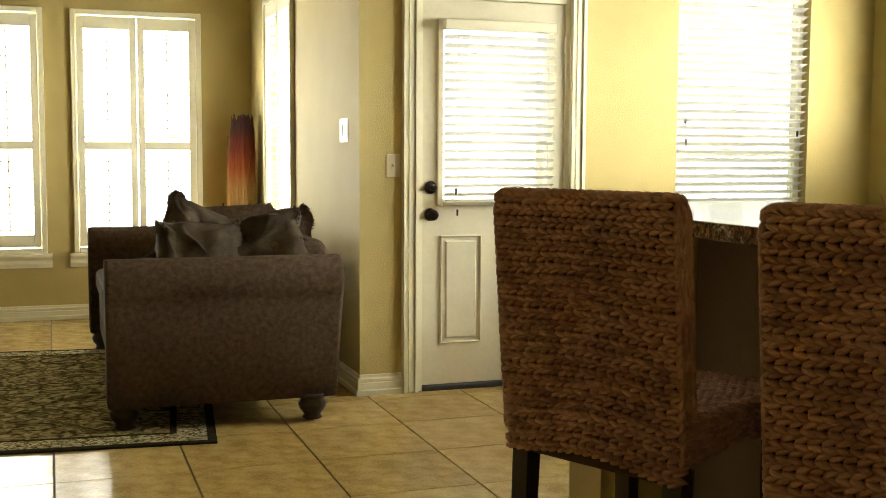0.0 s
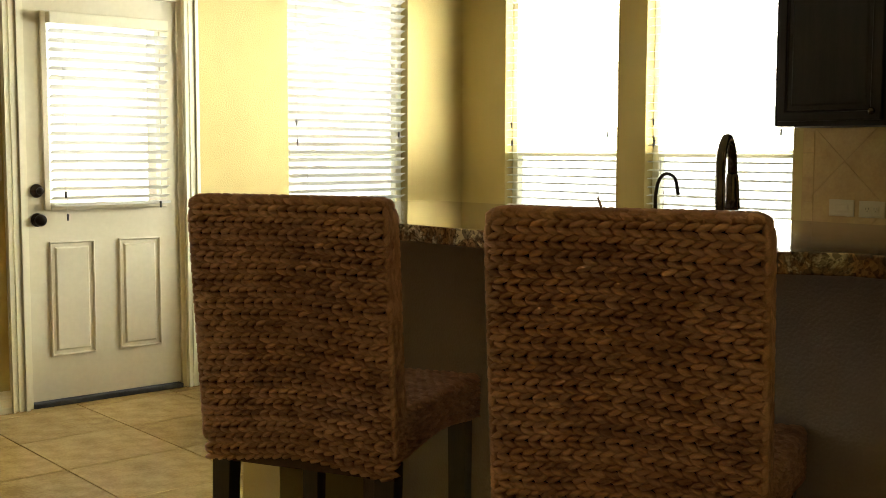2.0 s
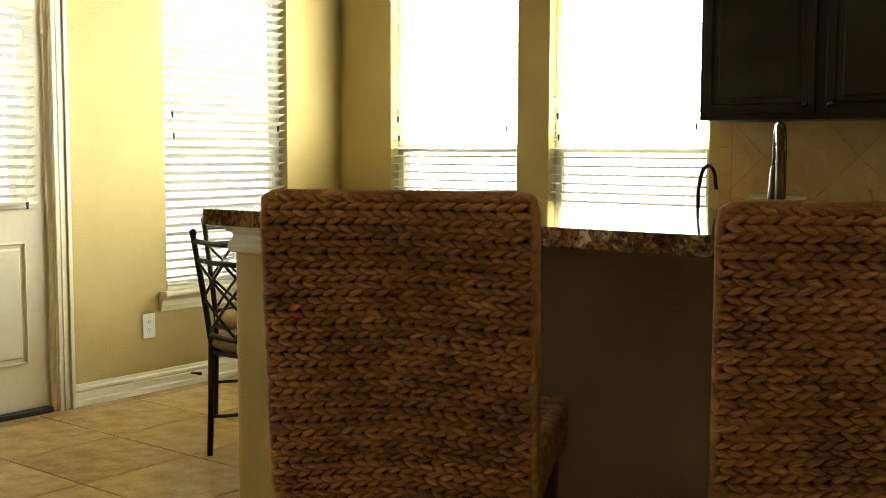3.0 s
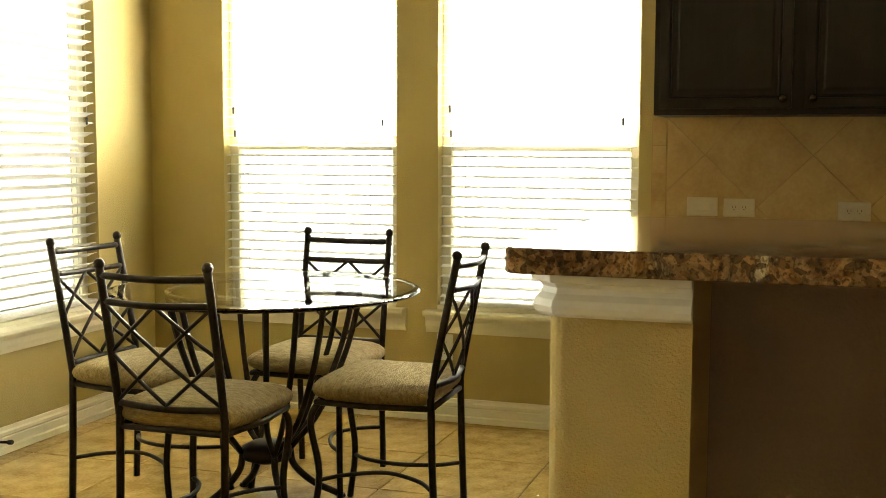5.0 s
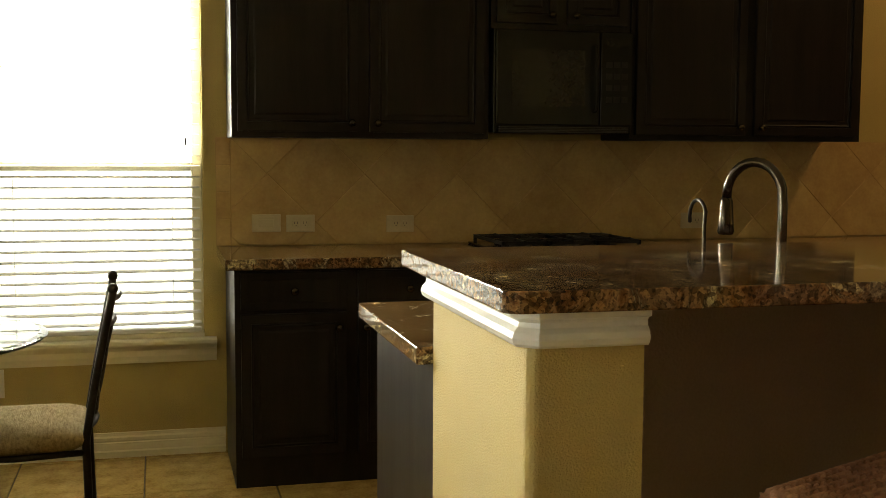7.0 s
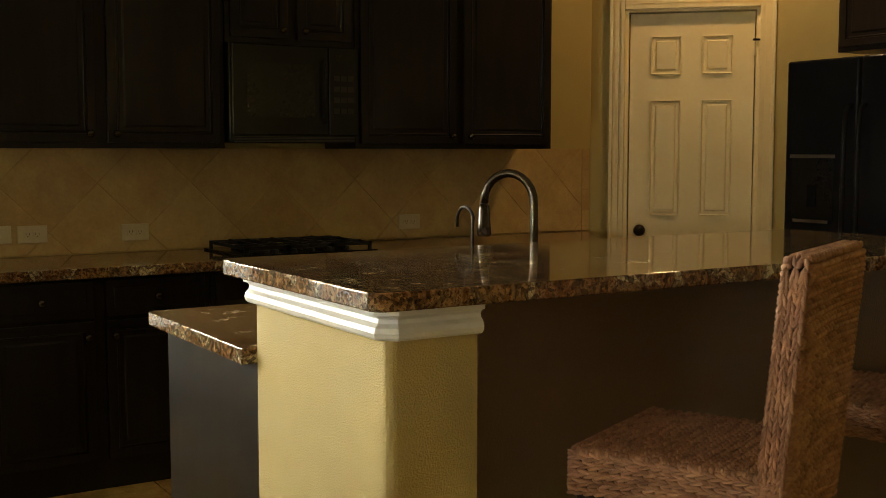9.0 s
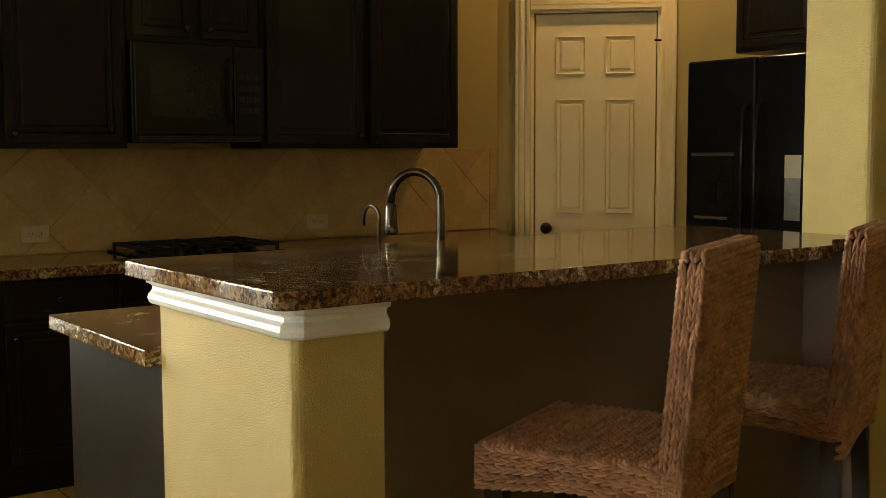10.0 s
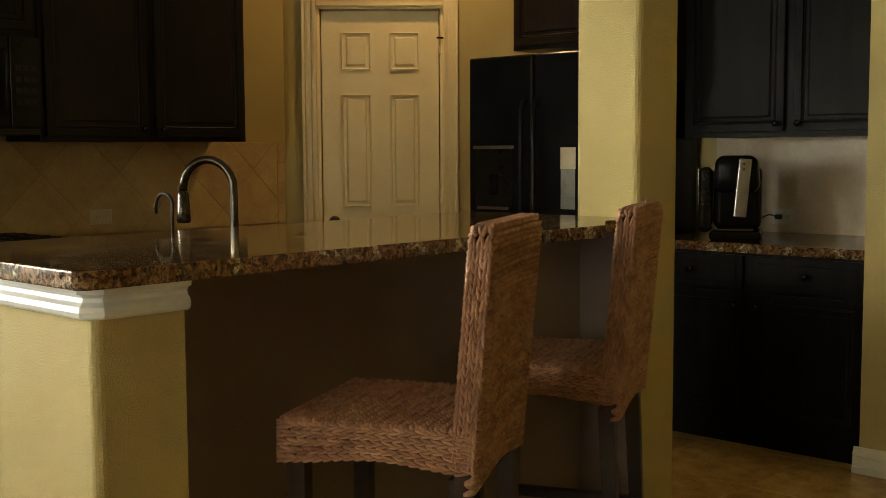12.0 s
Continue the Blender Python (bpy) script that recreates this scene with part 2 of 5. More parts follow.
def structure(name, bm, mat, label, category):
    me = bpy.data.meshes.new(name)
    bmesh.ops.recalc_face_normals(bm, faces=bm.faces[:])
    bm.to_mesh(me)
    bm.free()
    me.materials.append(mat)
    return tagged(new(name, me), label, category, kind="structure")


def curve(points, steps=8):
    """A smooth line through points."""
    pts = [Vector(p) for p in points]
    pts = [2 * pts[0] - pts[1]] + pts + [2 * pts[-1] - pts[-2]]
    line = []
    for a, b, c, d in zip(pts, pts[1:], pts[2:], pts[3:]):
        for k in range(steps):
            t = k / steps
            line.append(0.5 * (2 * b + (c - a) * t + (2 * a - 5 * b + 4 * c - d) * t * t + (3 * b - 3 * c + d - a) * t ** 3))
    return line + [pts[-2]]


def swell(w, d, h, power=3.0, rings=14, sides=28, sag=0.0):
    """A soft pillow shape of that width, depth and height, centred on its middle."""
    bm = bmesh.new()
    grid = []
    sgn = lambda v, p: math.copysign(abs(v) ** p, v)
    for i in range(rings + 1):
        a = -math.pi / 2 + math.pi * i / rings
        grid.append([bm.verts.new((w / 2 * sgn(math.cos(a), 0.55) * sgn(math.cos(b), 2 / power), d / 2 * sgn(math.cos(a), 0.55) * sgn(math.sin(b), 2 / power), h / 2 * math.sin(a))) for b in (2 * math.pi * k / sides for k in range(sides))])
    for a, b in zip(grid, grid[1:]):
        for k in range(sides):
            bm.faces.new((a[k], a[(k + 1) % sides], b[(k + 1) % sides], b[k]))
    bmesh.ops.remove_doubles(bm, verts=bm.verts[:], dist=1e-5)
    bmesh.ops.recalc_face_normals(bm, faces=bm.faces[:])
    return bm


# ---- walls, ceiling ----
def wall_with(name, along, at, lo, hi, openings, out, label, top=CEIL):
    """A wall along x or y whose room face lies at `at`; openings are (from, to, bottom, top); out is +1 or -1."""
    spans, edge = [], lo
    for a, b, z0, z1 in sorted(openings):
        spans += [(edge, a, 0, top), (a, b, 0, z0), (a, b, z1, top)]
        edge = b
    spans.append((edge, hi, 0, top))
    bm = bmesh.new()
    q = at + out * WALL
    for a, b, z0, z1 in spans:
        if b - a > 1e-4 and z1 - z0 > 1e-4:
            box = (a, b, min(at, q), max(at, q), z0, z1) if along == "x" else (min(at, q), max(at, q), a, b, z0, z1)
            one = boxes(box)
            me = bpy.data.meshes.new("tmp")
            one.to_mesh(me)
            one.free()
            bm.from_mesh(me)
            bpy.data.meshes.remove(me)
    return structure(name, bm, WALL_PAINT, label, "wall")


TAN = "tan painted wall with fine orange-peel texture"
wall_with("wall_north", "x", D_Y, R_X, E_X + WALL, [(1.62, 2.47, 0.0, 2.06), (3.13, 4.0, WIN_LOW, WIN_HIGH)], 1, TAN + " around the back door")
wall_with("wall_east", "y", E_X, S_Y - WALL, D_Y, [(4.08, 4.97, WIN_LOW, WIN_HIGH), (2.975, 3.88, WIN_LOW, WIN_HIGH)], 1, TAN + " with two windows behind the table")
wall_with("wall_living_east", "y", R_X, D_Y + WALL, N_Y, [(6.97, 7.87, 0.5, WIN_HIGH)], 1, TAN + " beside the sofa")
wall_with("wall_living_north", "x", N_Y, W_X, R_X + WALL, [(-1.10, -0.22, 0.5, 2.26), (0.02, 0.90, 0.5, 2.26)], 1, TAN + " with shuttered windows")
# The west wall is an unseen closure, set far off to weaken bounced light.
wall_with("wall_west_unseen", "y", W_X, S_Y, N_Y, [], -1, TAN + ", unseen, added to close the room")
wall_with("wall_south", "x", S_Y, 1.0, E_X + WALL, [], -1, TAN + " behind the refrigerator")
structure("wall_south_west", boxes((W_X, 1.09, -0.95, -0.80, 0, CEIL), (0.95, 1.09, S_Y, -0.95, 0, CEIL)), WALL_PAINT, TAN + " ending beside the coffee nook", "wall")
structure("ceiling", boxes((W_X - WALL, E_X + WALL, S_Y - WALL, D_Y + WALL, CEIL, CEIL + 0.1), (W_X - WALL, R_X + WALL, D_Y + WALL, N_Y + WALL, CEIL, CEIL + 0.1)), CEIL_PAINT, "unseen ceiling, toned tan to cut bounced light", "ceiling")

# the pantry's wall cuts the corner at 45 degrees
PANTRY = Matrix.Translation((E_X, -0.56, 0)) @ Matrix.Rotation(radians(-135), 4, "Z")
P_D0, P_D1, P_DH = 0.195, 0.93, 2.17
pantry_wall = structure("wall_pantry", boxes((0, P_D0, 0, 0.12, 0, CEIL), (P_D0, P_D1, 0, 0.12, P_DH, CEIL), (P_D1, 1.62, 0, 0.12, 0, CEIL)), WALL_PAINT, TAN + " cutting the kitchen corner", "wall")
pantry_wall.matrix_world = PANTRY

COLUMN = boxes((1.21, 1.45, 0.44, 0.68, 0, CEIL))
bmesh.ops.bevel(COLUMN, geom=[e for e in COLUMN.edges if abs(e.verts[0].co.z - e.verts[1].co.z) > 1], offset=0.022, segments=4, affect="EDGES", profile=0.5)
structure("column", COLUMN, WALL_PAINT, "square tan painted column with rounded corners at the bar", "column")

# ---- baseboards ----
BASE_PROFILE = [(0, 0), (0.022, 0), (0.022, 0.026), (0.015, 0.032), (0.015, 0.064), (0.011, 0.068), (0.014, 0.074), (0.014, 0.086), (0.007, 0.093), (0.005, 0.106), (0, 0.108)]
for start, end, out in (
    ((R_X, D_Y, 0), (1.53, D_Y, 0), (0, -1, 0)), ((2.545, D_Y, 0), (E_X, D_Y, 0), (0, -1, 0)), ((E_X, D_Y, 0), (E_X, 2.89, 0), (-1, 0, 0)),
    ((R_X, D_Y - 0.02, 0), (R_X, N_Y, 0), (-1, 0, 0)), ((W_X, N_Y, 0), (R_X, N_Y, 0), (0, -1, 0)), ((W_X, -0.80, 0), (1.112, -0.80, 0), (0, 1, 0)), ((1.09, -0.95, 0), (1.09, -0.8, 0), (1, 0, 0)),
):
    structure("baseboard", moulding(BASE_PROFILE, start, end, out), TRIM, "white stepped-profile baseboard along the wall", "baseboard")

# spring door stop on the baseboard
stop = thing("door_stop", "dark metal spring door stop screwed into baseboard", "door stop", Matrix.Translation((3.27, D_Y - 0.014, 0.060)))
part("spring", rods([(0, 0, 0), (0, -0.06, 0.004)], radius=0.006), BRONZE, stop, smooth=True)
part("tip", rods([(0, -0.058, 0.004), (0, -0.076, 0.006)], radius=0.010), SLOT, stop, "dark rubber tip")

# ---- windows ----
SILL_PROFILE = [(0.0, -0.105), (0.012, -0.105), (0.016, -0.09), (0.022, -0.075), (0.024, -0.05), (0.034, -0.035), (0.040, -0.028), (0.062, -0.026), (0.066, -0.018), (0.066, -0.006), (0.060, 0.0), (0.0, 0.0)]


def window(name, m, w, low, high, rail, lamp_watts, label, screened=True, sill=True, full_net=False):
    """A sash window in an opening w wide; local x runs along the wall, y outwards, from the room's face."""
    ob = thing(name, label, "window", m, kind="structure")
    f = 0.045
    part("window_frame", boxes((0, f, 0.064, 0.118, low, high), (w - f, w, 0.064, 0.118, low, high), (f, w - f, 0.064, 0.118, low, low + 0.016), (f, w - f, 0.064, 0.118, high - f, high), bevel=0.004, segments=1), TRIM, ob)
    part("meeting_rail", boxes((f, w - f, 0.062, 0.112, rail - 0.02, rail + 0.02), bevel=0.004, segments=1), TRIM, ob)
    for z0, z1, y in ((low + 0.016, rail - 0.02, 0.078), (rail + 0.02, high - f, 0.095)):
        pane = part("pane", boxes((f, w - f, y, y + 0.005, z0, z1)), PANE, ob)
        pane.visible_shadow = False
    if screened:
        part("insect_screen", boxes((f, w - f, 0.108, 0.109, low + 0.016, high - f if full_net else rail - 0.02)), SCREEN, ob, "fine grey insect screen")
    if sill:
        bm = moulding(SILL_PROFILE, (-0.05, 0, low - 0.016), (w + 0.05, 0, low - 0.016), (0, -1, 0))
        part("window_sill", bm, TRIM, ob, "white moulded sill and apron")
        part("sill_board", boxes((0.001, w - 0.001, -0.003, 0.064, low - 0.015, low + 0.003)), TRIM, ob)
    daylight("window_daylight", m @ Matrix.Translation((w / 2, 0.126, (low + high) / 2)) @ Matrix.Rotation(radians(-90), 4, "X"), w, high - low, lamp_watts)
    return ob


def blind(m, w, low, high, tilt, lift=0.0, wand_x=0.1, label="white faux-wood blind, lowered with open slats"):
    """A slatted blind in the opening; local axes as the window's."""
    ob = thing("window_blind", label, "blind", m, group="window blinds")
    part("head_rail", boxes((0.008, w - 0.008, 0.004, 0.058, high - 0.055, high - 0.002), bevel=0.003, segments=1), TRIM, ob)
    step, width, y = 0.046, 0.050, 0.030
    base = bmesh.new()
    half = [(-width / 2, 0), (-width / 4, 0.0016), (0, 0.0022), (width / 4, 0.0016), (width / 2, 0)]
    rows = []
    for x in (0.012, w - 0.012):
        rows.append([base.verts.new((x, p, h + 0.0014)) for p, h in half] + [base.verts.new((x, p, h - 0.0014)) for p, h in half[::-1]])
    n = len(rows[0])
    for k in range(n):
        base.faces.new((rows[0][k], rows[0][(k + 1) % n], rows[1][(k + 1) % n], rows[1][k]))
    base.faces.new(rows[0][::-1])
    base.faces.new(rows[1])
    bmesh.ops.recalc_face_normals(base, faces=base.faces[:])
    me = bpy.data.meshes.new("slat")
    base.to_mesh(me)
    base.free()
    me.materials.append(SLATS)
    count = round((high - 0.09 - low - 0.045 - lift) / step)
    step = (high - 0.09 - low - 0.045 - lift) / count
    z, rng = high - 0.09, random.Random(round(w * 1000 + m.translation.y * 10))
    while z > low + 0.04 + lift:
        s = new("slat", me)
        s.parent = ob
        s.matrix_basis = Matrix.Translation((0, y, z)) @ Matrix.Rotation(radians(tilt + rng.uniform(-2, 2)), 4, "X") @ Matrix.Rotation(radians(rng.uniform(-0.15, 0.15)), 4, "Y")
        z -= step
    part("bottom_rail", boxes((0.010, w - 0.010, y - 0.025, y + 0.025, low + 0.006 + lift, low + 0.022 + lift), bevel=0.003, segments=1), SLATS, ob)
    for x in (0.13, w - 0.13):
        part("ladder_cord", rods([(x, y - 0.027, low + 0.02 + lift), (x, y - 0.027, high - 0.05)], radius=0.0009, sides=4), WHITE_PLASTIC, ob)
    for n, (x, drop) in enumerate(((wand_x * 0.55, 0.86), (wand_x * 0.62, 0.97), (w - 0.07, 0.92))):
        part("pull_cord", rods([(x, 0.0, high - 0.05), (x, 0.0, high - drop)], radius=0.0010, sides=4), WHITE_PLASTIC, ob)
        part("cord_tassel", turned([(0.003, 0.0), (0.0065, -0.004), (0.005, -0.03), (0.0035, -0.034)][::-1], 8, (x, 0.0, high - drop)), SLOT, ob, "small dark cord tassel")
    return ob


def on_east(y, x=E_X):
    return Matrix.Translation((x, y, 0)) @ Matrix.Rotation(radians(-90), 4, "Z")


RAIL = 1.255
LIT = 118.0
window("window_1", Matrix.Translation((3.13, D_Y, 0)), 0.87, WIN_LOW, WIN_HIGH, RAIL, 60.0, "white sash window over a moulded sill beside the back door", full_net=True)
window("window_2", on_east(4.97), 0.89, WIN_LOW, WIN_HIGH, RAIL, LIT, "white sash window over a moulded sill behind the dining table")
window("window_3", on_east(3.88), 0.905, WIN_LOW, WIN_HIGH, RAIL, LIT, "white sash window over a moulded sill beside the kitchen cabinets")
window("window_4", Matrix.Translation((0.02, N_Y, 0)), 0.88, 0.5, 2.26, 1.28, 72.0, "tall living room window with white shutters", False, False)
window("window_5", Matrix.Translation((-1.10, N_Y, 0)), 0.88, 0.5, 2.26, 1.28, 72.0, "tall living room window with white shutters", False, False)
window("window_6", on_east(7.87, R_X), 0.90, 0.5, WIN_HIGH, 1.28, 48.0, "side window behind the sofa with white shutters", False, False)
blind(Matrix.Translation((3.13, D_Y, 0)), 0.87, WIN_LOW, WIN_HIGH, -20, label="white faux-wood blind, slats tilted, over the sill")
blind(on_east(4.97), 0.89, WIN_LOW, WIN_HIGH, 4)
blind(on_east(3.88), 0.905, WIN_LOW, WIN_HIGH, 5)


# ---- plantation shutters ----
def shutters(m, w, low, high, rail, label, outer=0.028):
    """A framed pair of louvred panels set against the window; local axes as the window's."""
    ob = thing("plantation_shutter", label, "shutter", m, group="plantation shutters")
    a = outer
    part("frame", boxes((-a, 0.01, -0.03, 0.0, low - a, high + a), (w - 0.01, w + a, -0.03, 0.0, low - a, high + a), (0.01, w - 0.01, -0.03, 0.0, low - a, low + 0.01), (0.01, w - 0.01, -0.03, 0.0, high - 0.01, high + a), bevel=0.005, segments=1), TRIM, ob)
    part("sill", moulding(SILL_PROFILE, (-a - 0.03, 0, low - a), (w + a + 0.03, 0, low - a), (0, -1, 0)), TRIM, ob)
    half = w / 2
    for x0, x1 in ((0.014, half - 0.004), (half + 0.004, w - 0.014)):
        panel = part("panel", boxes((x0, x0 + 0.05, -0.02, 0.008, low + 0.02, high - 0.02), (x1 - 0.05, x1, -0.02, 0.008, low + 0.02, high - 0.02), (x0 + 0.05, x1 - 0.05, -0.02, 0.008, low + 0.02, low + 0.11), (x0 + 0.05, x1 - 0.05, -0.02, 0.008, high - 0.11, high - 0.02), (x0 + 0.05, x1 - 0.05, -0.02, 0.008, rail - 0.03, rail + 0.03), bevel=0.003, segments=1), TRIM, ob)
        me = bpy.data.meshes.new("louvre")
        bm = boxes((x0 + 0.052, x1 - 0.052, -0.031, 0.031, -0.004, 0.004), bevel=0.003, segments=1)
        bm.to_mesh(me)
        bm.free()
        me.materials.append(SLATS)
        for z0, z1 in ((low + 0.11, rail - 0.03), (rail + 0.03, high - 0.11)):
            count = int((z1 - z0) / 0.062)
            for k in range(count):
                s = new("louvre", me)
                s.parent = panel
                s.matrix_basis = Matrix.Translation((0, 0, z0 + (k + 0.5) * (z1 - z0) / count)) @ Matrix.Rotation(radians(-12), 4, "X")
            part("tilt_rod", boxes(((x0 + x1) / 2 - 0.005, (x0 + x1) / 2 + 0.005, -0.042, -0.032, z0 + 0.03, z1 - 0.03)), TRIM, panel)
    return ob


shutters(Matrix.Translation((0.02, N_Y, 0)), 0.88, 0.52, 2.24, 1.28, "white louvred plantation shutters, slats open")
shutters(Matrix.Translation((-1.10, N_Y, 0)), 0.88, 0.52, 2.24, 1.28, "white louvred plantation shutters, slats open")
shutters(on_east(7.87, R_X), 0.90, 0.52, 2.28, 1.48, "white louvred plantation shutters seen edge-on behind the sofa")

# ---- back door ----
CASING = 0.09


def casing(ob, x0, x1, top, paint=TRIM):
    """Fluted white casing round an opening; local y = 0 is the wall's face."""
    for a, b in ((x0 - CASING, x0), (x1, x1 + CASING)):
        bm = boxes((a, b, -0.012, 0, 0, top + CASING), (a + 0.004, a + 0.020, -0.030, -0.012, 0, top + CASING), (a + 0.034, a + 0.056, -0.023, -0.012, 0, top + CASING), (a + 0.068, a + 0.086, -0.030, -0.012, 0, top + CASING))
        part("door_casing", bm, paint, ob)
    part("door_casing", boxes((x0, x1, -0.012, 0, top, top + CASING), (x0, x1, -0.030, -0.012, top + 0.070, top + 0.086), (x0, x1, -0.023, -0.012, top + 0.034, top + 0.056), (x0, x1, -0.030, -0.012, top + 0.004, top + 0.022)), paint, ob)


def inset_front(bm, steps):
    """Sinks and raises the face that looks to -y, step by step: (how far in, how far out)."""
    bm.faces.ensure_lookup_table()
    bmesh.ops.recalc_face_normals(bm, faces=bm.faces[:])
    face = min(bm.faces, key=lambda f: f.calc_center_median().y)
    for thick, depth in steps:
        bmesh.ops.inset_individual(bm, faces=[face], thickness=thick, depth=0.0)
        for v in face.verts:
            v.co.y -= depth
    return bm


def raised_panel(x0, x1, z0, z1, y=0.0):
    """A moulded panel: a ring of beading and a raised field, proud of y towards the room."""
    bm = boxes((x0, x1, y - 0.009, y, z0, z1))
    return inset_front(bm, ((0.008, 0.002), (0.012, -0.015), (0.012, 0.0), (0.018, 0.012)))


door = thing("door_1", "white half-glazed back door, closed, with two lower panels", "door", Matrix.Translation((0, D_Y, 0)), kind="structure")
casing(door, 1.62, 2.47, 2.055)
part("jamb", boxes((1.62, 1.642, 0, 0.12, 0, 2.055), (2.448, 2.47, 0, 0.12, 0, 2.055), (1.642, 2.448, 0, 0.12, 2.035, 2.055)), TRIM, door)
gx0, gx1, gz0, gz1 = 1.755, 2.345, 1.0, 1.90
leaf = part("door_leaf", boxes((1.645, gx0, 0.014, 0.058, 0.03, 2.03), (gx1, 2.445, 0.014, 0.058, 0.03, 2.03), (gx0, gx1, 0.014, 0.058, 0.03, gz0), (gx0, gx1, 0.014, 0.058, gz1, 2.03)), DOOR_PAINT, door)
for x0, x1 in ((1.745, 1.975), (2.105, 2.335)):
    part("door_panel", raised_panel(x0, x1, 0.245, 0.815, 0.0138), DOOR_PAINT, leaf)
part("glazing_bead", boxes((gx0 - 0.03, gx0, 0.0, 0.014, gz0 - 0.03, gz1 + 0.03), (gx1, gx1 + 0.03, 0.0, 0.014, gz0 - 0.03, gz1 + 0.03), (gx0, gx1, 0.0, 0.014, gz0 - 0.03, gz0), (gx0, gx1, 0.0, 0.014, gz1, gz1 + 0.03), bevel=0.003, segments=1), DOOR_PAINT, leaf)
door_pane = part("pane", boxes((gx0, gx1, 0.034, 0.040, gz0, gz1)), PANE, leaf)
door_pane.visible_shadow = False
part("threshold", boxes((1.642, 2.448, -0.012, 0.10, 0.0, 0.024), bevel=0.004, segments=1), SLOT, door, "dark metal threshold strip")
for z in (0.25, 1.05, 1.82):
    part("hinge", boxes((2.440, 2.456, -0.004, 0.012, z - 0.045, z + 0.045), bevel=0.002, segments=1), TRIM, door)


def round_knob(parent, x, y, z, big, label):
    bm = turned([(0.032, 0.0), (0.034, 0.004), (0.030, 0.010), (0.012, 0.014), (0.012, 0.03), (0.027 * big, 0.038), (0.030 * big, 0.05), (0.024 * big, 0.062), (0.010, 0.066)], 20)
    bm.transform(Matrix.Translation((x, y, z)) @ Matrix.Rotation(radians(90), 4, "X"))
    part("door_handle", bm, BRONZE, parent, label, smooth=True)


round_knob(leaf, 1.690, 0.014, 0.925, 1.0, "dark bronze round knob")
round_knob(leaf, 1.690, 0.014, 1.066, 0.62, "dark bronze deadbolt")
daylight("door_daylight", Matrix.Translation((2.05, D_Y + 0.165, 1.45)) @ Matrix.Rotation(radians(-90), 4, "X"), 0.60, 0.92, 3.5)
blind(Matrix.Translation((1.732, D_Y - 0.078, 0)), 0.636, 0.985, 1.925, -20, wand_x=0.12, label="white faux-wood blind hung on the back door, slats open")

# ---- pantry door: local x along the diagonal wall ----
pantry = thing("door_2", "cream six-panel pantry door, closed, in white casing, warm light painted in", "door", PANTRY, kind="structure")
casing(pantry, P_D0, P_D1, P_DH - 0.005, PANTRY_LIT_PAINT)
part("jamb", boxes((P_D0, P_D0 + 0.018, 0, 0.11, 0, P_DH), (P_D1 - 0.018, P_D1, 0, 0.11, 0, P_DH), (P_D0 + 0.018, P_D1 - 0.018, 0, 0.11, P_DH - 0.018, P_DH)), PANTRY_LIT_PAINT, pantry)
px0, px1 = P_D0 + 0.024, P_D1 - 0.024
pleaf = part("door_leaf", boxes((px0, px1, 0.024, 0.060, 0.012, P_DH - 0.025)), PANTRY_LIT_PAINT, pantry)
mid = (px0 + px1) / 2
for z0, z1 in ((0.18, 0.80), (1.0, 1.66), (1.80, 2.02)):
    for x0, x1 in ((px0 + 0.115, mid - 0.055), (mid + 0.055, px1 - 0.115)):
        part("door_panel", raised_panel(x0, x1, z0, z1, 0.0238), PANTRY_LIT_PAINT, pleaf)
for z in (0.3, 1.06, 1.94):
    part("hinge", boxes((px1 + 0.002, px1 + 0.016, -0.004, 0.011, z - 0.045, z + 0.045), bevel=0.002, segments=1), PANTRY_LIT_PAINT, pantry)
round_knob(pleaf, px0 + 0.065, 0.024, 0.912, 1.0, "dark bronze round knob")
part("hinge_stop", rods([(px1 - 0.012, -0.020, 1.985), (px1 + 0.026, -0.012, 1.985)], radius=0.006, sides=8), BRONZE, pantry, "small dark hinge stop")

# ---- warm ceiling light that glows on the pantry door and the nook floor ----
can = thing("recessed_light", "round white recessed ceiling light with a warm bulb, lit", "ceiling light", Matrix.Translation((3.44, -0.80, CEIL)))
part("trim_ring", turned([(0.062, -0.004), (0.075, -0.010), (0.090, -0.006), (0.092, -0.001)], 32), TRIM, can, smooth=True)
bulb, tree, b = material("warm_bulb", 0.4)
b.inputs["Base Color"].default_value = (0.8, 0.7, 0.5, 1)
b.inputs["Emission Color"].default_value, b.inputs["Emission Strength"].default_value = (1.0, 0.66, 0.3, 1), 6.0
part("bulb_face", turned([(0.0005, -0.003), (0.060, -0.003)], 32), bulb, can)
lamp = new("recessed_lamp", bpy.data.lights.new("recessed_lamp", "AREA"))
lamp.data.shape, lamp.data.size = "DISK", 0.11
lamp.data.energy, lamp.data.color = 6.5, (1.0, 0.66, 0.30)
lamp.matrix_world = Matrix.Translation((3.44, -0.80, CEIL - 0.02))


# ---- kitchen: bar, counters, cabinets ----
BAR_Z = 1.113
structure("column_cladding", boxes((1.232, 1.428, 0.679, 0.691, 0, 1.075), bevel=0.003, segments=1), TAUPE, "dark taupe painted panel on the column under the bar top", "wall panel")
bar_wall = structure("wall_bar", boxes((1.42, 1.80, 0.68, 2.40, 0, 1.076)), TAUPE, "dark taupe painted half wall carrying the raised bar", "half wall")
PIL = boxes((1.15, 1.80, 2.40, 2.60, 0, 1.076))
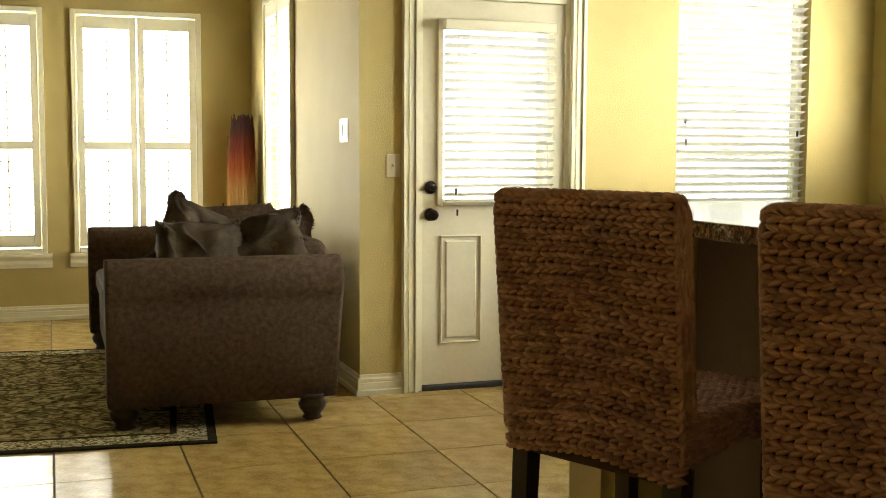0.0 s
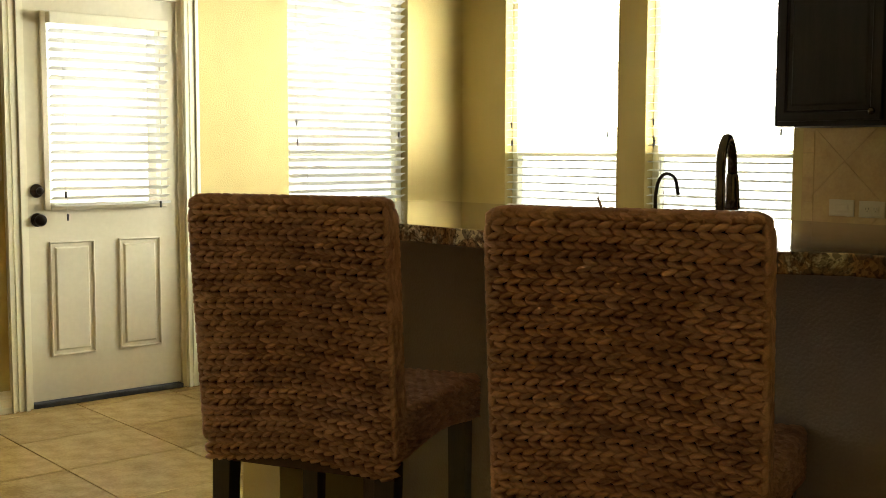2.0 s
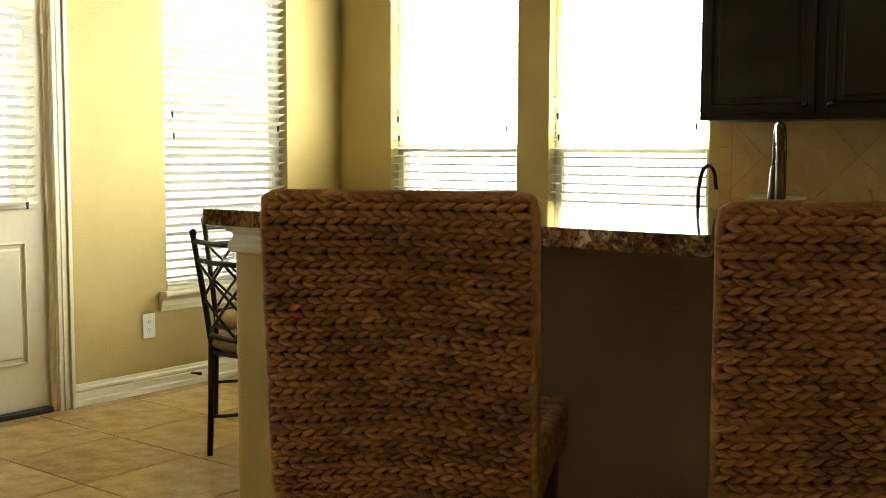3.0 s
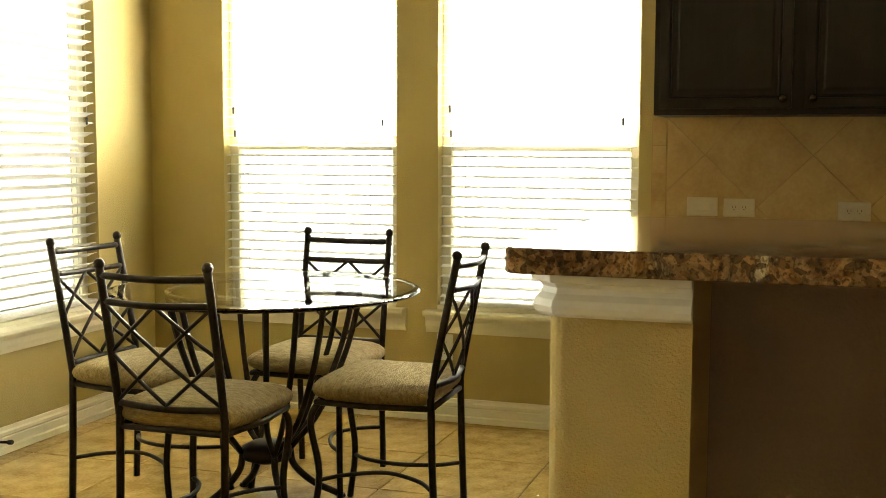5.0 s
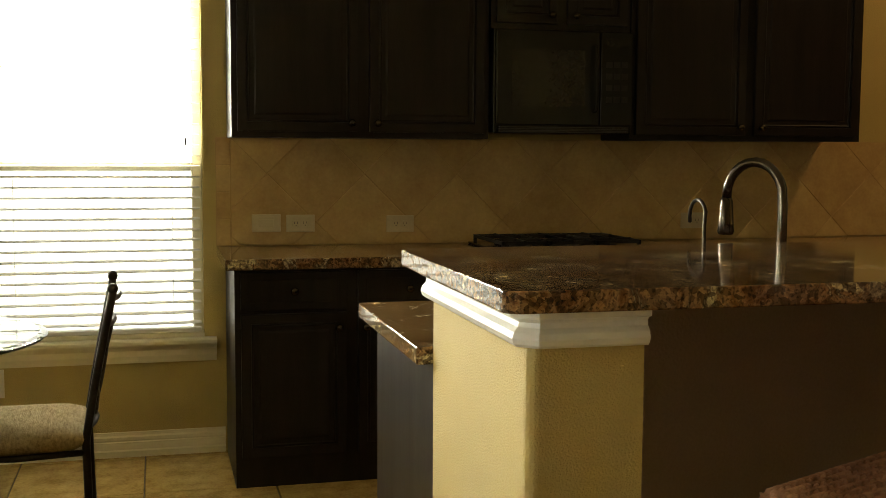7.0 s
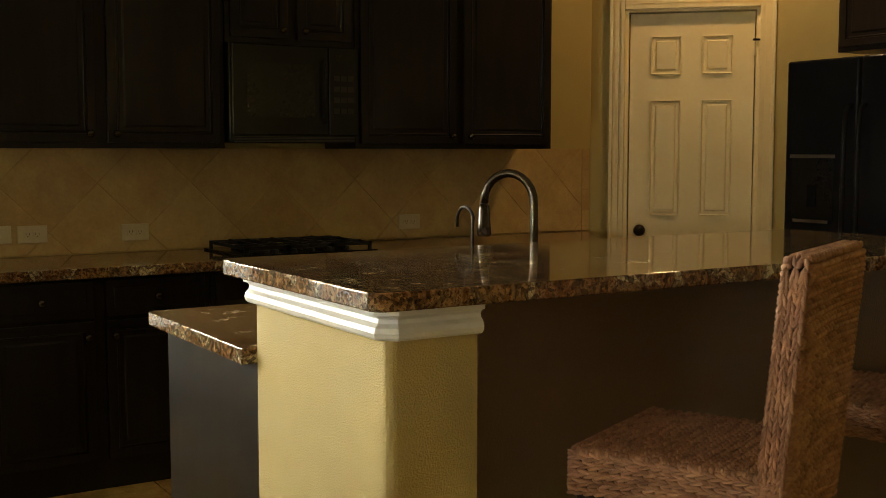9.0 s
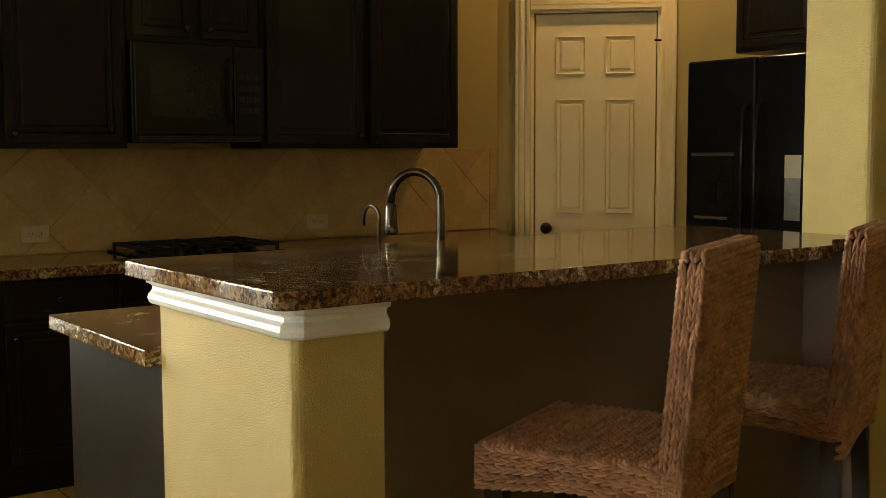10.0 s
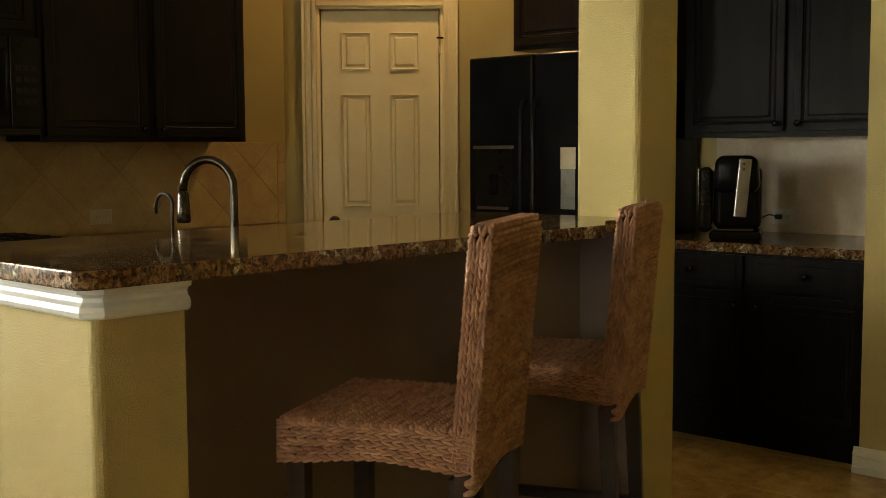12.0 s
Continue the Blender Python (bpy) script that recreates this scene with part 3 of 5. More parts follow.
bmesh.ops.bevel(PIL, geom=[e for e in PIL.edges if abs(e.verts[0].co.z - e.verts[1].co.z) > 0.5 and e.verts[0].co.y > 2.5], offset=0.02, segments=4, affect="EDGES", profile=0.5)
structure("bar_end_wall", PIL, WALL_PAINT, "thick tan painted end of the bar wall with rounded corners", "half wall")


def slab(name, label, outline, z0, z1, mat, ease=0.0035):
    """A stone worktop from an outline, with eased edges."""
    bm = bmesh.new()
    low = [bm.verts.new((x, y, z0)) for x, y in outline]
    high = [bm.verts.new((x, y, z1)) for x, y in outline]
    n = len(outline)
    bm.faces.new(low[::-1])
    bm.faces.new(high)
    for k in range(n):
        bm.faces.new((low[k], low[(k + 1) % n], high[(k + 1) % n], high[k]))
    bmesh.ops.recalc_face_normals(bm, faces=bm.faces[:])
    bmesh.ops.bevel(bm, geom=[e for e in bm.edges if abs(e.verts[0].co.z - e.verts[1].co.z) < 1e-6], offset=ease, segments=3, affect="EDGES", profile=0.5)
    me = bpy.data.meshes.new(name)
    bm.to_mesh(me)
    bm.free()
    me.materials.append(mat)
    return tagged(new(name, me), label, "countertop")


def rounded_rect(x0, x1, y0, y1, r, which="abcd"):
    pts = []
    for key, cx, cy, a0 in (("a", x1 - r, y1 - r, 0), ("b", x0 + r, y1 - r, 90), ("c", x0 + r, y0 + r, 180), ("d", x1 - r, y0 + r, 270)):
        if key in which:
            pts += [(cx + r * math.cos(radians(a0 + 15 * k)), cy + r * math.sin(radians(a0 + 15 * k))) for k in range(7)]
        else:
            pts.append((cx + r * (1 if key in "ad" else -1), cy + r * (1 if key in "ab" else -1)))
    return pts


slab("bar_counter", "polished brown and black granite raised counter on the half wall", [(1.095, 1.02), (1.205, 0.86), (1.205, 0.684), (1.88, 0.684)] + rounded_rect(1.095, 1.88, 0.684, 2.655, 0.03, "ab")[:14], BAR_Z - 0.036, BAR_Z, GRANITE)
slab("sink_counter", "polished brown granite sink counter behind the raised bar", rounded_rect(1.804, 2.54, 0.20, 2.632, 0.02, "a"), 0.866, 0.905, GRANITE)
slab("wall_counter", "polished brown granite worktop along the tiled wall", [(3.80, -0.16), (E_X - 0.012, -0.52), (E_X - 0.012, 2.92), (3.80, 2.92)], 0.868, 0.910, GRANITE)

crown = thing("bar_moulding", "white crown moulding wrapped under the bar top", "moulding", kind="structure")
CROWN_PROFILE = [(0, 0), (0.015, 0), (0.021, 0.005), (0.024, 0.014), (0.021, 0.024), (0.013, 0.032), (0.011, 0.040), (0.016, 0.046), (0.026, 0.049), (0.028, 0.062), (0, 0.062)]


def wrapped(profile, line, z):
    """A profile drawn round a line of plan points, mitred at the corners; it stands out to the line's left."""
    bm = bmesh.new()
    pts = [Vector((*p, 0)) for p in line]
    rings = []
    for n, p in enumerate(pts):
        a = (p - pts[n - 1]).normalized() if n else None
        b = (pts[n + 1] - p).normalized() if n + 1 < len(pts) else None
        normals = [Vector((-v.y, v.x, 0)) for v in (a, b) if v is not None]
        out = sum(normals, Vector()) / len(normals)
        out /= out.length_squared
        rings.append([bm.verts.new(p + out * d + Vector((0, 0, z + h))) for d, h in profile])
    k = len(profile)
    for r, s in zip(rings, rings[1:]):
        for i in range(k):
            bm.faces.new((r[i], r[(i + 1) % k], s[(i + 1) % k], s[i]))
    bm.faces.new(rings[0][::-1])
    bm.faces.new(rings[-1])
    bmesh.ops.recalc_face_normals(bm, faces=bm.faces[:])
    return bm


part("crown", wrapped(CROWN_PROFILE, [(1.80, 2.60), (1.17, 2.60), (1.15, 2.58), (1.15, 2.40)][::-1], 1.015), CROWN_PAINT, crown)


def shaker(x0, x1, z0, z1, y=0.0):
    """A cabinet door with a raised frame and a bead round a sunk field; its face looks to local -y."""
    return inset_front(boxes((x0, x1, y - 0.020, y, z0, z1)), ((0.004, 0.001), (0.048, 0.0), (0.004, -0.007), (0.010, 0.003), (0.006, -0.004), (0.022, 0.0), (0.012, 0.005)))


def cabinet_knob(parent, x, y, z):
    bm = turned([(0.008, 0.0), (0.006, 0.010), (0.014, 0.018), (0.016, 0.024), (0.012, 0.030), (0.004, 0.032)], 14)
    bm.transform(Matrix.Translation((x, y, z)) @ Matrix.Rotation(radians(90), 4, "X"))
    part("knob", bm, DARK_CHROME, parent, "small metal knob", smooth=True)


def cabinet(name, label, m, w, d, z0, z1, mat, doors=2, drawers=False, toe=0.0, knobs="low", group="", lift=0.0):
    """A cabinet unit; local x along its front, y = 0 at the carcass front, depth to +y."""
    ob = thing(name, label, "cabinet", m, group)
    part("body", boxes((0.001, w - 0.001, 0, d, z0 + toe, z1), *(((0.001, w - 0.001, 0.07, d, z0, z0 + toe),) if toe else ())), mat, ob)
    top = z1 - 0.012
    if drawers:
        for k in range(doors):
            x0, x1 = k * w / doors + 0.024, (k + 1) * w / doors - 0.024
            dr = part("drawer", boxes((x0, x1, -0.018, 0, top - 0.15, top), (x0 + 0.03, x1 - 0.03, -0.022, -0.018, top - 0.12, top - 0.03), bevel=0.002, segments=1), mat, ob)
            cabinet_knob(dr, (x0 + x1) / 2, -0.02, top - 0.075)
        top -= 0.165
    for k in range(doors):
        x0, x1 = k * w / doors + 0.024, (k + 1) * w / doors - 0.024
        one = part("door", shaker(x0, x1, z0 + lift + 0.024, top), mat, ob)
        inner = (x1 - 0.03) if k % 2 == 0 else (x0 + 0.03)
        cabinet_knob(one, inner, -0.02, z0 + 0.06 if knobs == "low" else top - 0.06)
    return ob


def face_west(y):
    """Fronts look to -x; local x runs south from y."""
    return lambda x: Matrix.Translation((x, y, 0)) @ Matrix.Rotation(radians(-90), 4, "Z")


WALL_CAB = "dark espresso wooden wall cabinet above the tiled backsplash"
BASE_CAB = "dark espresso wooden base cabinet under the granite worktop"
for y, w, z0 in ((2.872, 1.085, 1.38), (1.782, 0.64, 1.85), (1.138, 1.16, 1.38)):
    cabinet("wall_cabinet", WALL_CAB + (", short" if z0 > 1.5 else " with two doors"), face_west(y)(4.115), w, E_X - 4.115, z0, 2.45, ESPRESSO, group="kitchen wall cabinets")
for y, w in ((2.884, 0.92), (1.962, 0.80), (1.160, 0.80), (0.358, 0.62)):
    cabinet("base_cabinet", BASE_CAB, face_west(y)(3.860), w, E_X - 3.860 - 0.014, 0.0, 0.867, ESPRESSO, drawers=True, toe=0.0, lift=0.10, knobs="high", group="kitchen base cabinets")
# sink run, fronts towards the kitchen
for y, w in ((0.25, 0.78), (1.032, 0.78), (1.814, 0.77)):
    cabinet("base_cabinet", "dark espresso wooden sink-run base cabinet behind the bar", Matrix.Translation((2.50, y, 0)) @ Matrix.Rotation(radians(90), 4, "Z"), w, 0.69, 0.0, 0.865, ESPRESSO, drawers=True, toe=0.0, lift=0.10, knobs="high", group="kitchen base cabinets")

# ---- microwave ----
mw = thing("microwave", "black over-the-range microwave under a short cabinet", "microwave", face_west(1.776)(4.06))
part("body", boxes((0, 0.628, 0.02, E_X - 4.062, 1.405, 1.846), bevel=0.004, segments=1), APPLIANCE, mw)
mwd = part("door", boxes((0.004, 0.47, -0.008, 0.018, 1.44, 1.842), bevel=0.005, segments=1), APPLIANCE, mw)
part("window", boxes((0.07, 0.40, -0.011, -0.007, 1.52, 1.76)), BLACK_GLASS, mwd)
part("handle", rods(curve([(0.445, -0.008, 1.50), (0.445, -0.035, 1.53), (0.445, -0.035, 1.75), (0.445, -0.008, 1.78)], 4), radius=0.008), APPLIANCE, mwd, smooth=True)
ctl = part("control_panel", boxes((0.476, 0.624, -0.006, 0.018, 1.44, 1.842), bevel=0.003, segments=1), APPLIANCE, mw)
part("display", boxes((0.50, 0.60, -0.009, -0.005, 1.78, 1.815)), BLACK_GLASS, ctl)
for r in range(4):
    for c in range(3):
        part("button", boxes((0.50 + c * 0.036, 0.528 + c * 0.036, -0.008, -0.005, 1.54 + r * 0.05, 1.565 + r * 0.05)), CAST_IRON, ctl)
part("vent", boxes(*[(0.02, 0.608, -0.004, 0.02, 1.409 + k * 0.007, 1.413 + k * 0.007) for k in range(4)]), SLOT, mw)

# ---- backsplash: diagonal tiles, one by one ----
splash = structure("backsplash", boxes((E_X - 0.006, E_X - 0.001, -0.55, 2.92, 0.91, 1.382)), SPLASH_GROUT, "tan stone backsplash tiles laid on the diagonal", "backsplash")


def clipped(poly, lo, hi, axis):
    for sign, limit in ((1, lo), (-1, hi)):
        out = []
        for a, b in zip(poly, poly[1:] + poly[:1]):
            da, db = sign * (a[axis] - limit), sign * (b[axis] - limit)
            if da >= 0:
                out.append(a)
            if da * db < 0:
                t = da / (da - db)
                out.append((a[0] + t * (b[0] - a[0]), a[1] + t * (b[1] - a[1])))
        poly = out
        if not poly:
            break
    return poly


def wall_tile(poly, x=E_X - 0.006, thick=0.0025):
    bm = bmesh.new()
    cy, cz = sum(p[0] for p in poly) / len(poly), sum(p[1] for p in poly) / len(poly)
    back = [bm.verts.new((x, y, z)) for y, z in poly]
    mid = [bm.verts.new((x - thick + 0.0015, y, z)) for y, z in poly]
    front = [bm.verts.new((x - thick, y + (cy - y) * 0.012, z + (cz - z) * 0.012)) for y, z in poly]
    n = len(poly)
    for a, b in ((back, mid), (mid, front)):
        for k in range(n):
            bm.faces.new((a[k], a[(k + 1) % n], b[(k + 1) % n], b[k]))
    bm.faces.new(front)
    bmesh.ops.recalc_face_normals(bm, faces=bm.faces[:])
    return part("tile", bm, SPLASH, splash)


DIAG = 0.2155
for i in range(-16, 3):
    for j in range(-2, 3):
        for oy, oz in ((0, DIAG), (DIAG, 0)):
            cy, cz = 2.70 + 2 * DIAG * i + oy, 1.225 + 2 * DIAG * j + oz
            r = DIAG - 0.002
            poly = clipped(clipped([(cy + r, cz), (cy, cz + r), (cy - r, cz), (cy, cz - r)], -0.49, 2.855, 0), 0.914, 1.38, 1)
            if len(poly) > 2 and max(p[0] for p in poly) - min(p[0] for p in poly) > 0.02 and max(p[1] for p in poly) - min(p[1] for p in poly) > 0.02:
                wall_tile(poly)
for y0, y1 in ((2.86, 2.917), (-0.547, -0.495)):
    for k in range(4):
        z0, z1 = 0.913 + k * 0.117, 0.913 + (k + 1) * 0.117 - 0.003
        wall_tile([(y0, z0), (y1, z0), (y1, z1), (y0, z1)])


# ---- woven bar stools ----
def spindles(bm, centres, alongs, normals, length, width, thick):
    """Low-poly twisted strands, joined; each lies along its own way."""
    for c, a, n in zip(centres, alongs, normals):
        s = n.cross(a).normalized()
        tips = [bm.verts.new(c - a * length / 2 - n * thick * 0.35), bm.verts.new(c + a * length / 2 - n * thick * 0.35)]
        rings = []
        for t, r in ((-0.26, 0.86), (0.02, 1.0), (0.28, 0.8)):
            rings.append([bm.verts.new(c + a * length * t + s * (width / 2 * r * math.cos(q)) + n * (thick * r * math.sin(q))) for q in (0.0, 0.79, 1.57, 2.36, 3.14, 4.71)])
        for r0, r1 in zip(rings, rings[1:]):
            for k in range(6):
                bm.faces.new((r0[k], r0[(k + 1) % 6], r1[(k + 1) % 6], r1[k]))
        for k in range(6):
            bm.faces.new((tips[0], rings[0][(k + 1) % 6], rings[0][k]))
            bm.faces.new((tips[1], rings[-1][k], rings[-1][(k + 1) % 6]))


def braids(bm, place, ulen, vlen, rope, rng, lean=19, step=0.0222, spindle=0.0375):
    """Rows of plaited rope over a patch, each a line of chevrons; place(u, v) gives a point of the patch."""
    rows = max(1, round(vlen / rope))
    rope = vlen / rows
    count = max(2, round(ulen / step))
    for r in range(rows):
        shift, bow = (rng.uniform(-0.12, 0.12) + 0.5 * (r % 2)) * step, rng.uniform(-0.0006, 0.0006)
        for half in (-1, 1):
            v = (r + 0.5) * rope + half * rope * 0.235
            for k in range(count):
                u = (k + 0.5) * ulen / count + shift - step * 0.25 + half * step * 0.22 + rng.uniform(-0.0010, 0.0010)
                u = min(max(u, spindle * 0.3), ulen - spindle * 0.3)
                vv = v + bow * math.sin(6 * u / ulen) + rng.uniform(-0.0004, 0.0004)
                p = place(u, vv)
                du = (place(u + 0.002, vv) - place(u - 0.002, vv)).normalized()
                dv = (place(u, vv + 0.002) - place(u, vv - 0.002)).normalized()
                n = du.cross(dv).normalized()
                a = (Matrix.Rotation(radians(-half * lean * rng.uniform(0.9, 1.1)), 3, n) @ du).normalized()
                spindles(bm, [p], [a], [n], spindle * rng.uniform(0.95, 1.06), rope * 0.53, rope * 0.50)


def bar_stool(m, label):
    ob = thing("bar_stool", label, "bar stool", m, group="woven bar stools")
    rng = random.Random(11)
    w, y_front, y_low, y_top, z_low, z_top, thick = 0.44, 0.224, -0.205, -0.25, 0.632, 1.174, 0.050
    z_seat, skirt, turn = 0.765, 0.090, 0.030
    rear = lambda z: y_low + (y_top - y_low) * (z - 0.66) / (z_top - 0.66)
    bend = lambda d: turn - math.sqrt(max(0.0, turn * turn - min(d, turn) ** 2)) if d > 0 else 0.0
    reach = lambda z: w / 2 - 0.8 * bend(z - (z_top - turn))
    # core of the back under the weave, with rounded upper corners
    bm = bmesh.new()
    vs = []
    for z in (z_low, 0.74, 0.95, z_top - turn, z_top - 0.018, z_top - 0.012):
        x = reach(z + 0.008) - 0.008
        vs.append([bm.verts.new(p) for p in ((-x, rear(z) + 0.008, z), (x, rear(z) + 0.008, z), (x, rear(z) + thick - 0.008, z), (-x, rear(z) + thick - 0.008, z))])
    for a, b in zip(vs, vs[1:]):
        for k in range(4):
            bm.faces.new((a[k], a[(k + 1) % 4], b[(k + 1) % 4], b[k]))
    bm.faces.new(vs[0][::-1])
    bm.faces.new(vs[-1])
    core = part("backrest", bm, SEAGRASS_SHADE_CORE, ob, "woven seagrass back")
    V = Vector
    weave = bmesh.new()
    tuck = lambda u, v: 0.008 * (max(0.0, (abs(u / w - 0.5) - 0.45) / 0.05)) ** 2 + 0.010 * (max(0.0, (v - (z_top - z_low) + 0.025) / 0.025)) ** 2
    dip = lambda u: 0.022 * math.cos((u / w - 0.5) * math.pi) ** 2
    span = z_top - z_low
    squeeze = lambda u, v: z_low + dip(u) + v * (span - dip(u)) / span
    across = lambda u, z: (u / w - 0.5) * 2 * reach(z)
    braids(weave, lambda u, v: V((across(u, squeeze(u, v)), rear(squeeze(u, v)) + 0.005 + tuck(u, v), squeeze(u, v))), w, span, 0.0232, rng)
    braids(weave, lambda u, v: V((-across(u, z_seat + v), rear(z_seat + v) + thick - 0.004 - tuck(u, v), z_seat + v)), w, z_top - z_seat, 0.0232, rng)
    rise = z_top - z_low - 0.066
    braids(weave, lambda u, v: V((reach(z_low + 0.05 + u) - 0.003, rear(z_low + 0.05 + u) + thick - v, z_low + 0.05 + u)), rise, thick, 0.0167, rng, 12, 0.021, 0.043)
    braids(weave, lambda u, v: V((0.003 - reach(z_low + 0.05 + u), rear(z_low + 0.05 + u) + v, z_low + 0.05 + u)), rise, thick, 0.0167, rng, 12, 0.021, 0.043)
    braids(weave, lambda u, v: V((u - w / 2, rear(z_top) + v + 0.004, z_top - 0.002 - 0.8 * bend(abs(u - w / 2) - (w / 2 - turn)))), w, thick - 0.008, 0.022, rng)
    part("back_weave", weave, SEAGRASS, core, kind="stuff", smooth=True)
    seat = part("seat", boxes((-w / 2 + 0.008, w / 2 - 0.008, y_low + 0.01, y_front - 0.008, z_seat - skirt + 0.012, z_seat - 0.010), bevel=0.008, segments=2), SEAGRASS_SHADE_CORE, ob, "woven seagrass seat")
    weave = bmesh.new()
    y0 = rear(z_seat) + thick
    braids(weave, lambda u, v: V((u - w / 2, y0 + v, z_seat - 0.006 - 0.006 * math.sin(math.pi * u / w) * math.sin(math.pi * v / (y_front - y0)))), w, y_front - y0, 0.021, rng, 22, 0.021, 0.033)
    drop = lambda u, total: -0.018 * math.cos((u / total - 0.5) * math.pi) ** 2
    depth = y_front - y_low
    hang = lambda u, v, total: z_seat - 0.004 - (skirt - v) * (1 + drop(u, total) / skirt * 1.0)
    braids(weave, lambda u, v: V((w / 2 - u, y_front - 0.003, hang(u, v, w))), w, skirt, 0.018, rng, 14, 0.024, 0.042)
    braids(weave, lambda u, v: V((w / 2 - 0.003, y_low + u, hang(u, v, depth))), depth, skirt, 0.018, rng, 14, 0.024, 0.042)
    braids(weave, lambda u, v: V((-w / 2 + 0.003, y_front - u, hang(u, v, depth))), depth, skirt, 0.018, rng, 14, 0.024, 0.042)
    part("seat_weave", weave, SEAGRASS, seat, kind="stuff", smooth=True)
    for x in (-1, 1):
        for y, z1, back in ((y_low + 0.035, 0.66, -0.03), (y_front - 0.035, 0.68, 0.0)):
            bm = bmesh.new()
            a, b = 0.021, 0.016
            lowv = [bm.verts.new((x * (w / 2 - 0.03) + sx * b, y + back + sy * b, 0.0)) for sx, sy in ((-1, -1), (1, -1), (1, 1), (-1, 1))]
            topv = [bm.verts.new((x * (w / 2 - 0.032) + sx * a, y + sy * a, z1)) for sx, sy in ((-1, -1), (1, -1), (1, 1), (-1, 1))]
            for k in range(4):
                bm.faces.new((lowv[k], lowv[(k + 1) % 4], topv[(k + 1) % 4], topv[k]))
            bm.faces.new(lowv[::-1])
            bm.faces.new(topv)
            part("leg", bm, LEG_WOOD, ob, "dark stained leg")
    for z, ya in ((0.30, None), (0.20, y_front - 0.035)):
        if ya is None:
            for x in (-1, 1):
                part("stretcher", boxes((x * (w / 2 - 0.031) - 0.010, x * (w / 2 - 0.031) + 0.010, y_low + 0.03, y_front - 0.05, z - 0.015, z + 0.015)), LEG_WOOD, ob)
        else:
            part("stretcher", boxes((-w / 2 + 0.045, w / 2 - 0.045, ya - 0.010, ya + 0.010, z - 0.015, z + 0.015)), LEG_WOOD, ob)
    part("stretcher", boxes((-w / 2 + 0.045, w / 2 - 0.045, y_low + 0.008, y_low + 0.028, 0.285, 0.315)), LEG_WOOD, ob)
    return ob


STOOL = "brown woven seagrass bar stool with dark legs"
stool = bar_stool(pose(1.003, 1.908, 0, 0, 0, -64.6), STOOL + ", at the bar")
other = copy_thing(stool, pose(1.137, 1.178, 0, 0, 0, -66.4))
tagged(other, STOOL + ", by the column")


part("loose_strand", rods([(-0.03, -0.235, 1.165), (-0.032, -0.24, 1.186), (-0.036, -0.243, 1.198)], radius=0.002, sides=5), SEAGRASS, other)


# ---- wrought-iron dining chairs ----
def iron_chair(m, label):
    """Faces local +y; the origin lies on the floor under the seat's middle."""
    ob = thing("dining_chair", label, "chair", m, group="dining chairs")
    hw = 0.175
    back = lambda z: -0.195 - 0.088 * max(0.0, (z - 0.46) / 0.46) ** 1.1
    r = 0.0125
    for s in (-1, 1):
        line = [(s * hw, -0.21, 0.0), (s * hw, -0.20, 0.25), (s * hw, -0.195, 0.46)] + [(s * hw, back(z), z) for z in (0.58, 0.70, 0.82, 0.905)]
        post = part("post", rod(bmesh.new(), line, r), IRON, ob, smooth=True)
        part("finial", turned([(0.008, -0.012), (0.014, -0.006), (0.0165, 0.004), (0.013, 0.014), (0.005, 0.019)], 12, (s * hw, back(0.905), 0.912)), IRON, post, smooth=True)
        leg = curve([(s * 0.155, 0.175, 0.44), (s * 0.175, 0.215, 0.36), (s * 0.165, 0.19, 0.18), (s * 0.178, 0.215, 0.0)], 6)
        part("leg", rod(bmesh.new(), leg, 0.0115), IRON, ob, smooth=True)
        bow = curve([(s * hw, -0.20, 0.16), (s * 0.10, -0.13, 0.165), (s * 0.055, -0.005, 0.17), (s * 0.10, 0.12, 0.165), (s * 0.165, 0.19, 0.16)], 6)
        part("stretcher", rod(bmesh.new(), bow, 0.0075), IRON, ob, smooth=True)
    for z, rr in ((0.882, 0.0105), (0.805, 0.0105), (0.497, 0.0105)):
        bow = curve([(-hw, back(z), z), (0, back(z) - 0.022, z - 0.004), (hw, back(z), z)], 6)
        part("rail", rod(bmesh.new(), bow, rr), IRON, ob, smooth=True)
    top, low = 0.80, 0.503
    mid = (top + low) / 2
    at = lambda x, z: (x, back(z) - 0.022 * (1 - (x / hw) ** 2) * 0.9, z)
    for a, b in (((-hw, top), (hw, low)), ((hw, top), (-hw, low)), ((0, top), (-hw, mid)), ((0, top), (hw, mid)), ((-hw, mid), (0, low)), ((hw, mid), (0, low))):
        pts = [at(a[0] + (b[0] - a[0]) * t / 6, a[1] + (b[1] - a[1]) * t / 6) for t in range(7)]
        part("lattice_bar", rod(bmesh.new(), pts, 0.0062, 6), IRON, ob, smooth=True)
    ring = [(-hw, -0.195, 0.425), (-0.20, 0.0, 0.425), (-0.185, 0.19, 0.425), (0.185, 0.19, 0.425), (0.20, 0.0, 0.425), (hw, -0.195, 0.425), (-hw, -0.195, 0.425)]
    part("seat_frame", rod(bmesh.new(), ring, 0.010), IRON, ob, smooth=True)
    bm = swell(0.425, 0.43, 0.10, 6.0, 12, 36)
    bm.transform(Matrix.Translation((0, 0.005, 0.466)))
    for v in bm.verts:
        if v.co.z < 0.432:
            v.co.z = 0.428
        v.co.x *= 1 + 0.10 * (v.co.y + 0.2)
    part("seat_cushion", bm, CUSHION, ob, "beige ribbed fabric cushion", smooth=True)
    return ob


CHAIR = "dark wrought-iron dining chair with lattice back and beige seat"
chair = iron_chair(pose(2.616, 4.01, 0, 0, 0, -90), CHAIR)
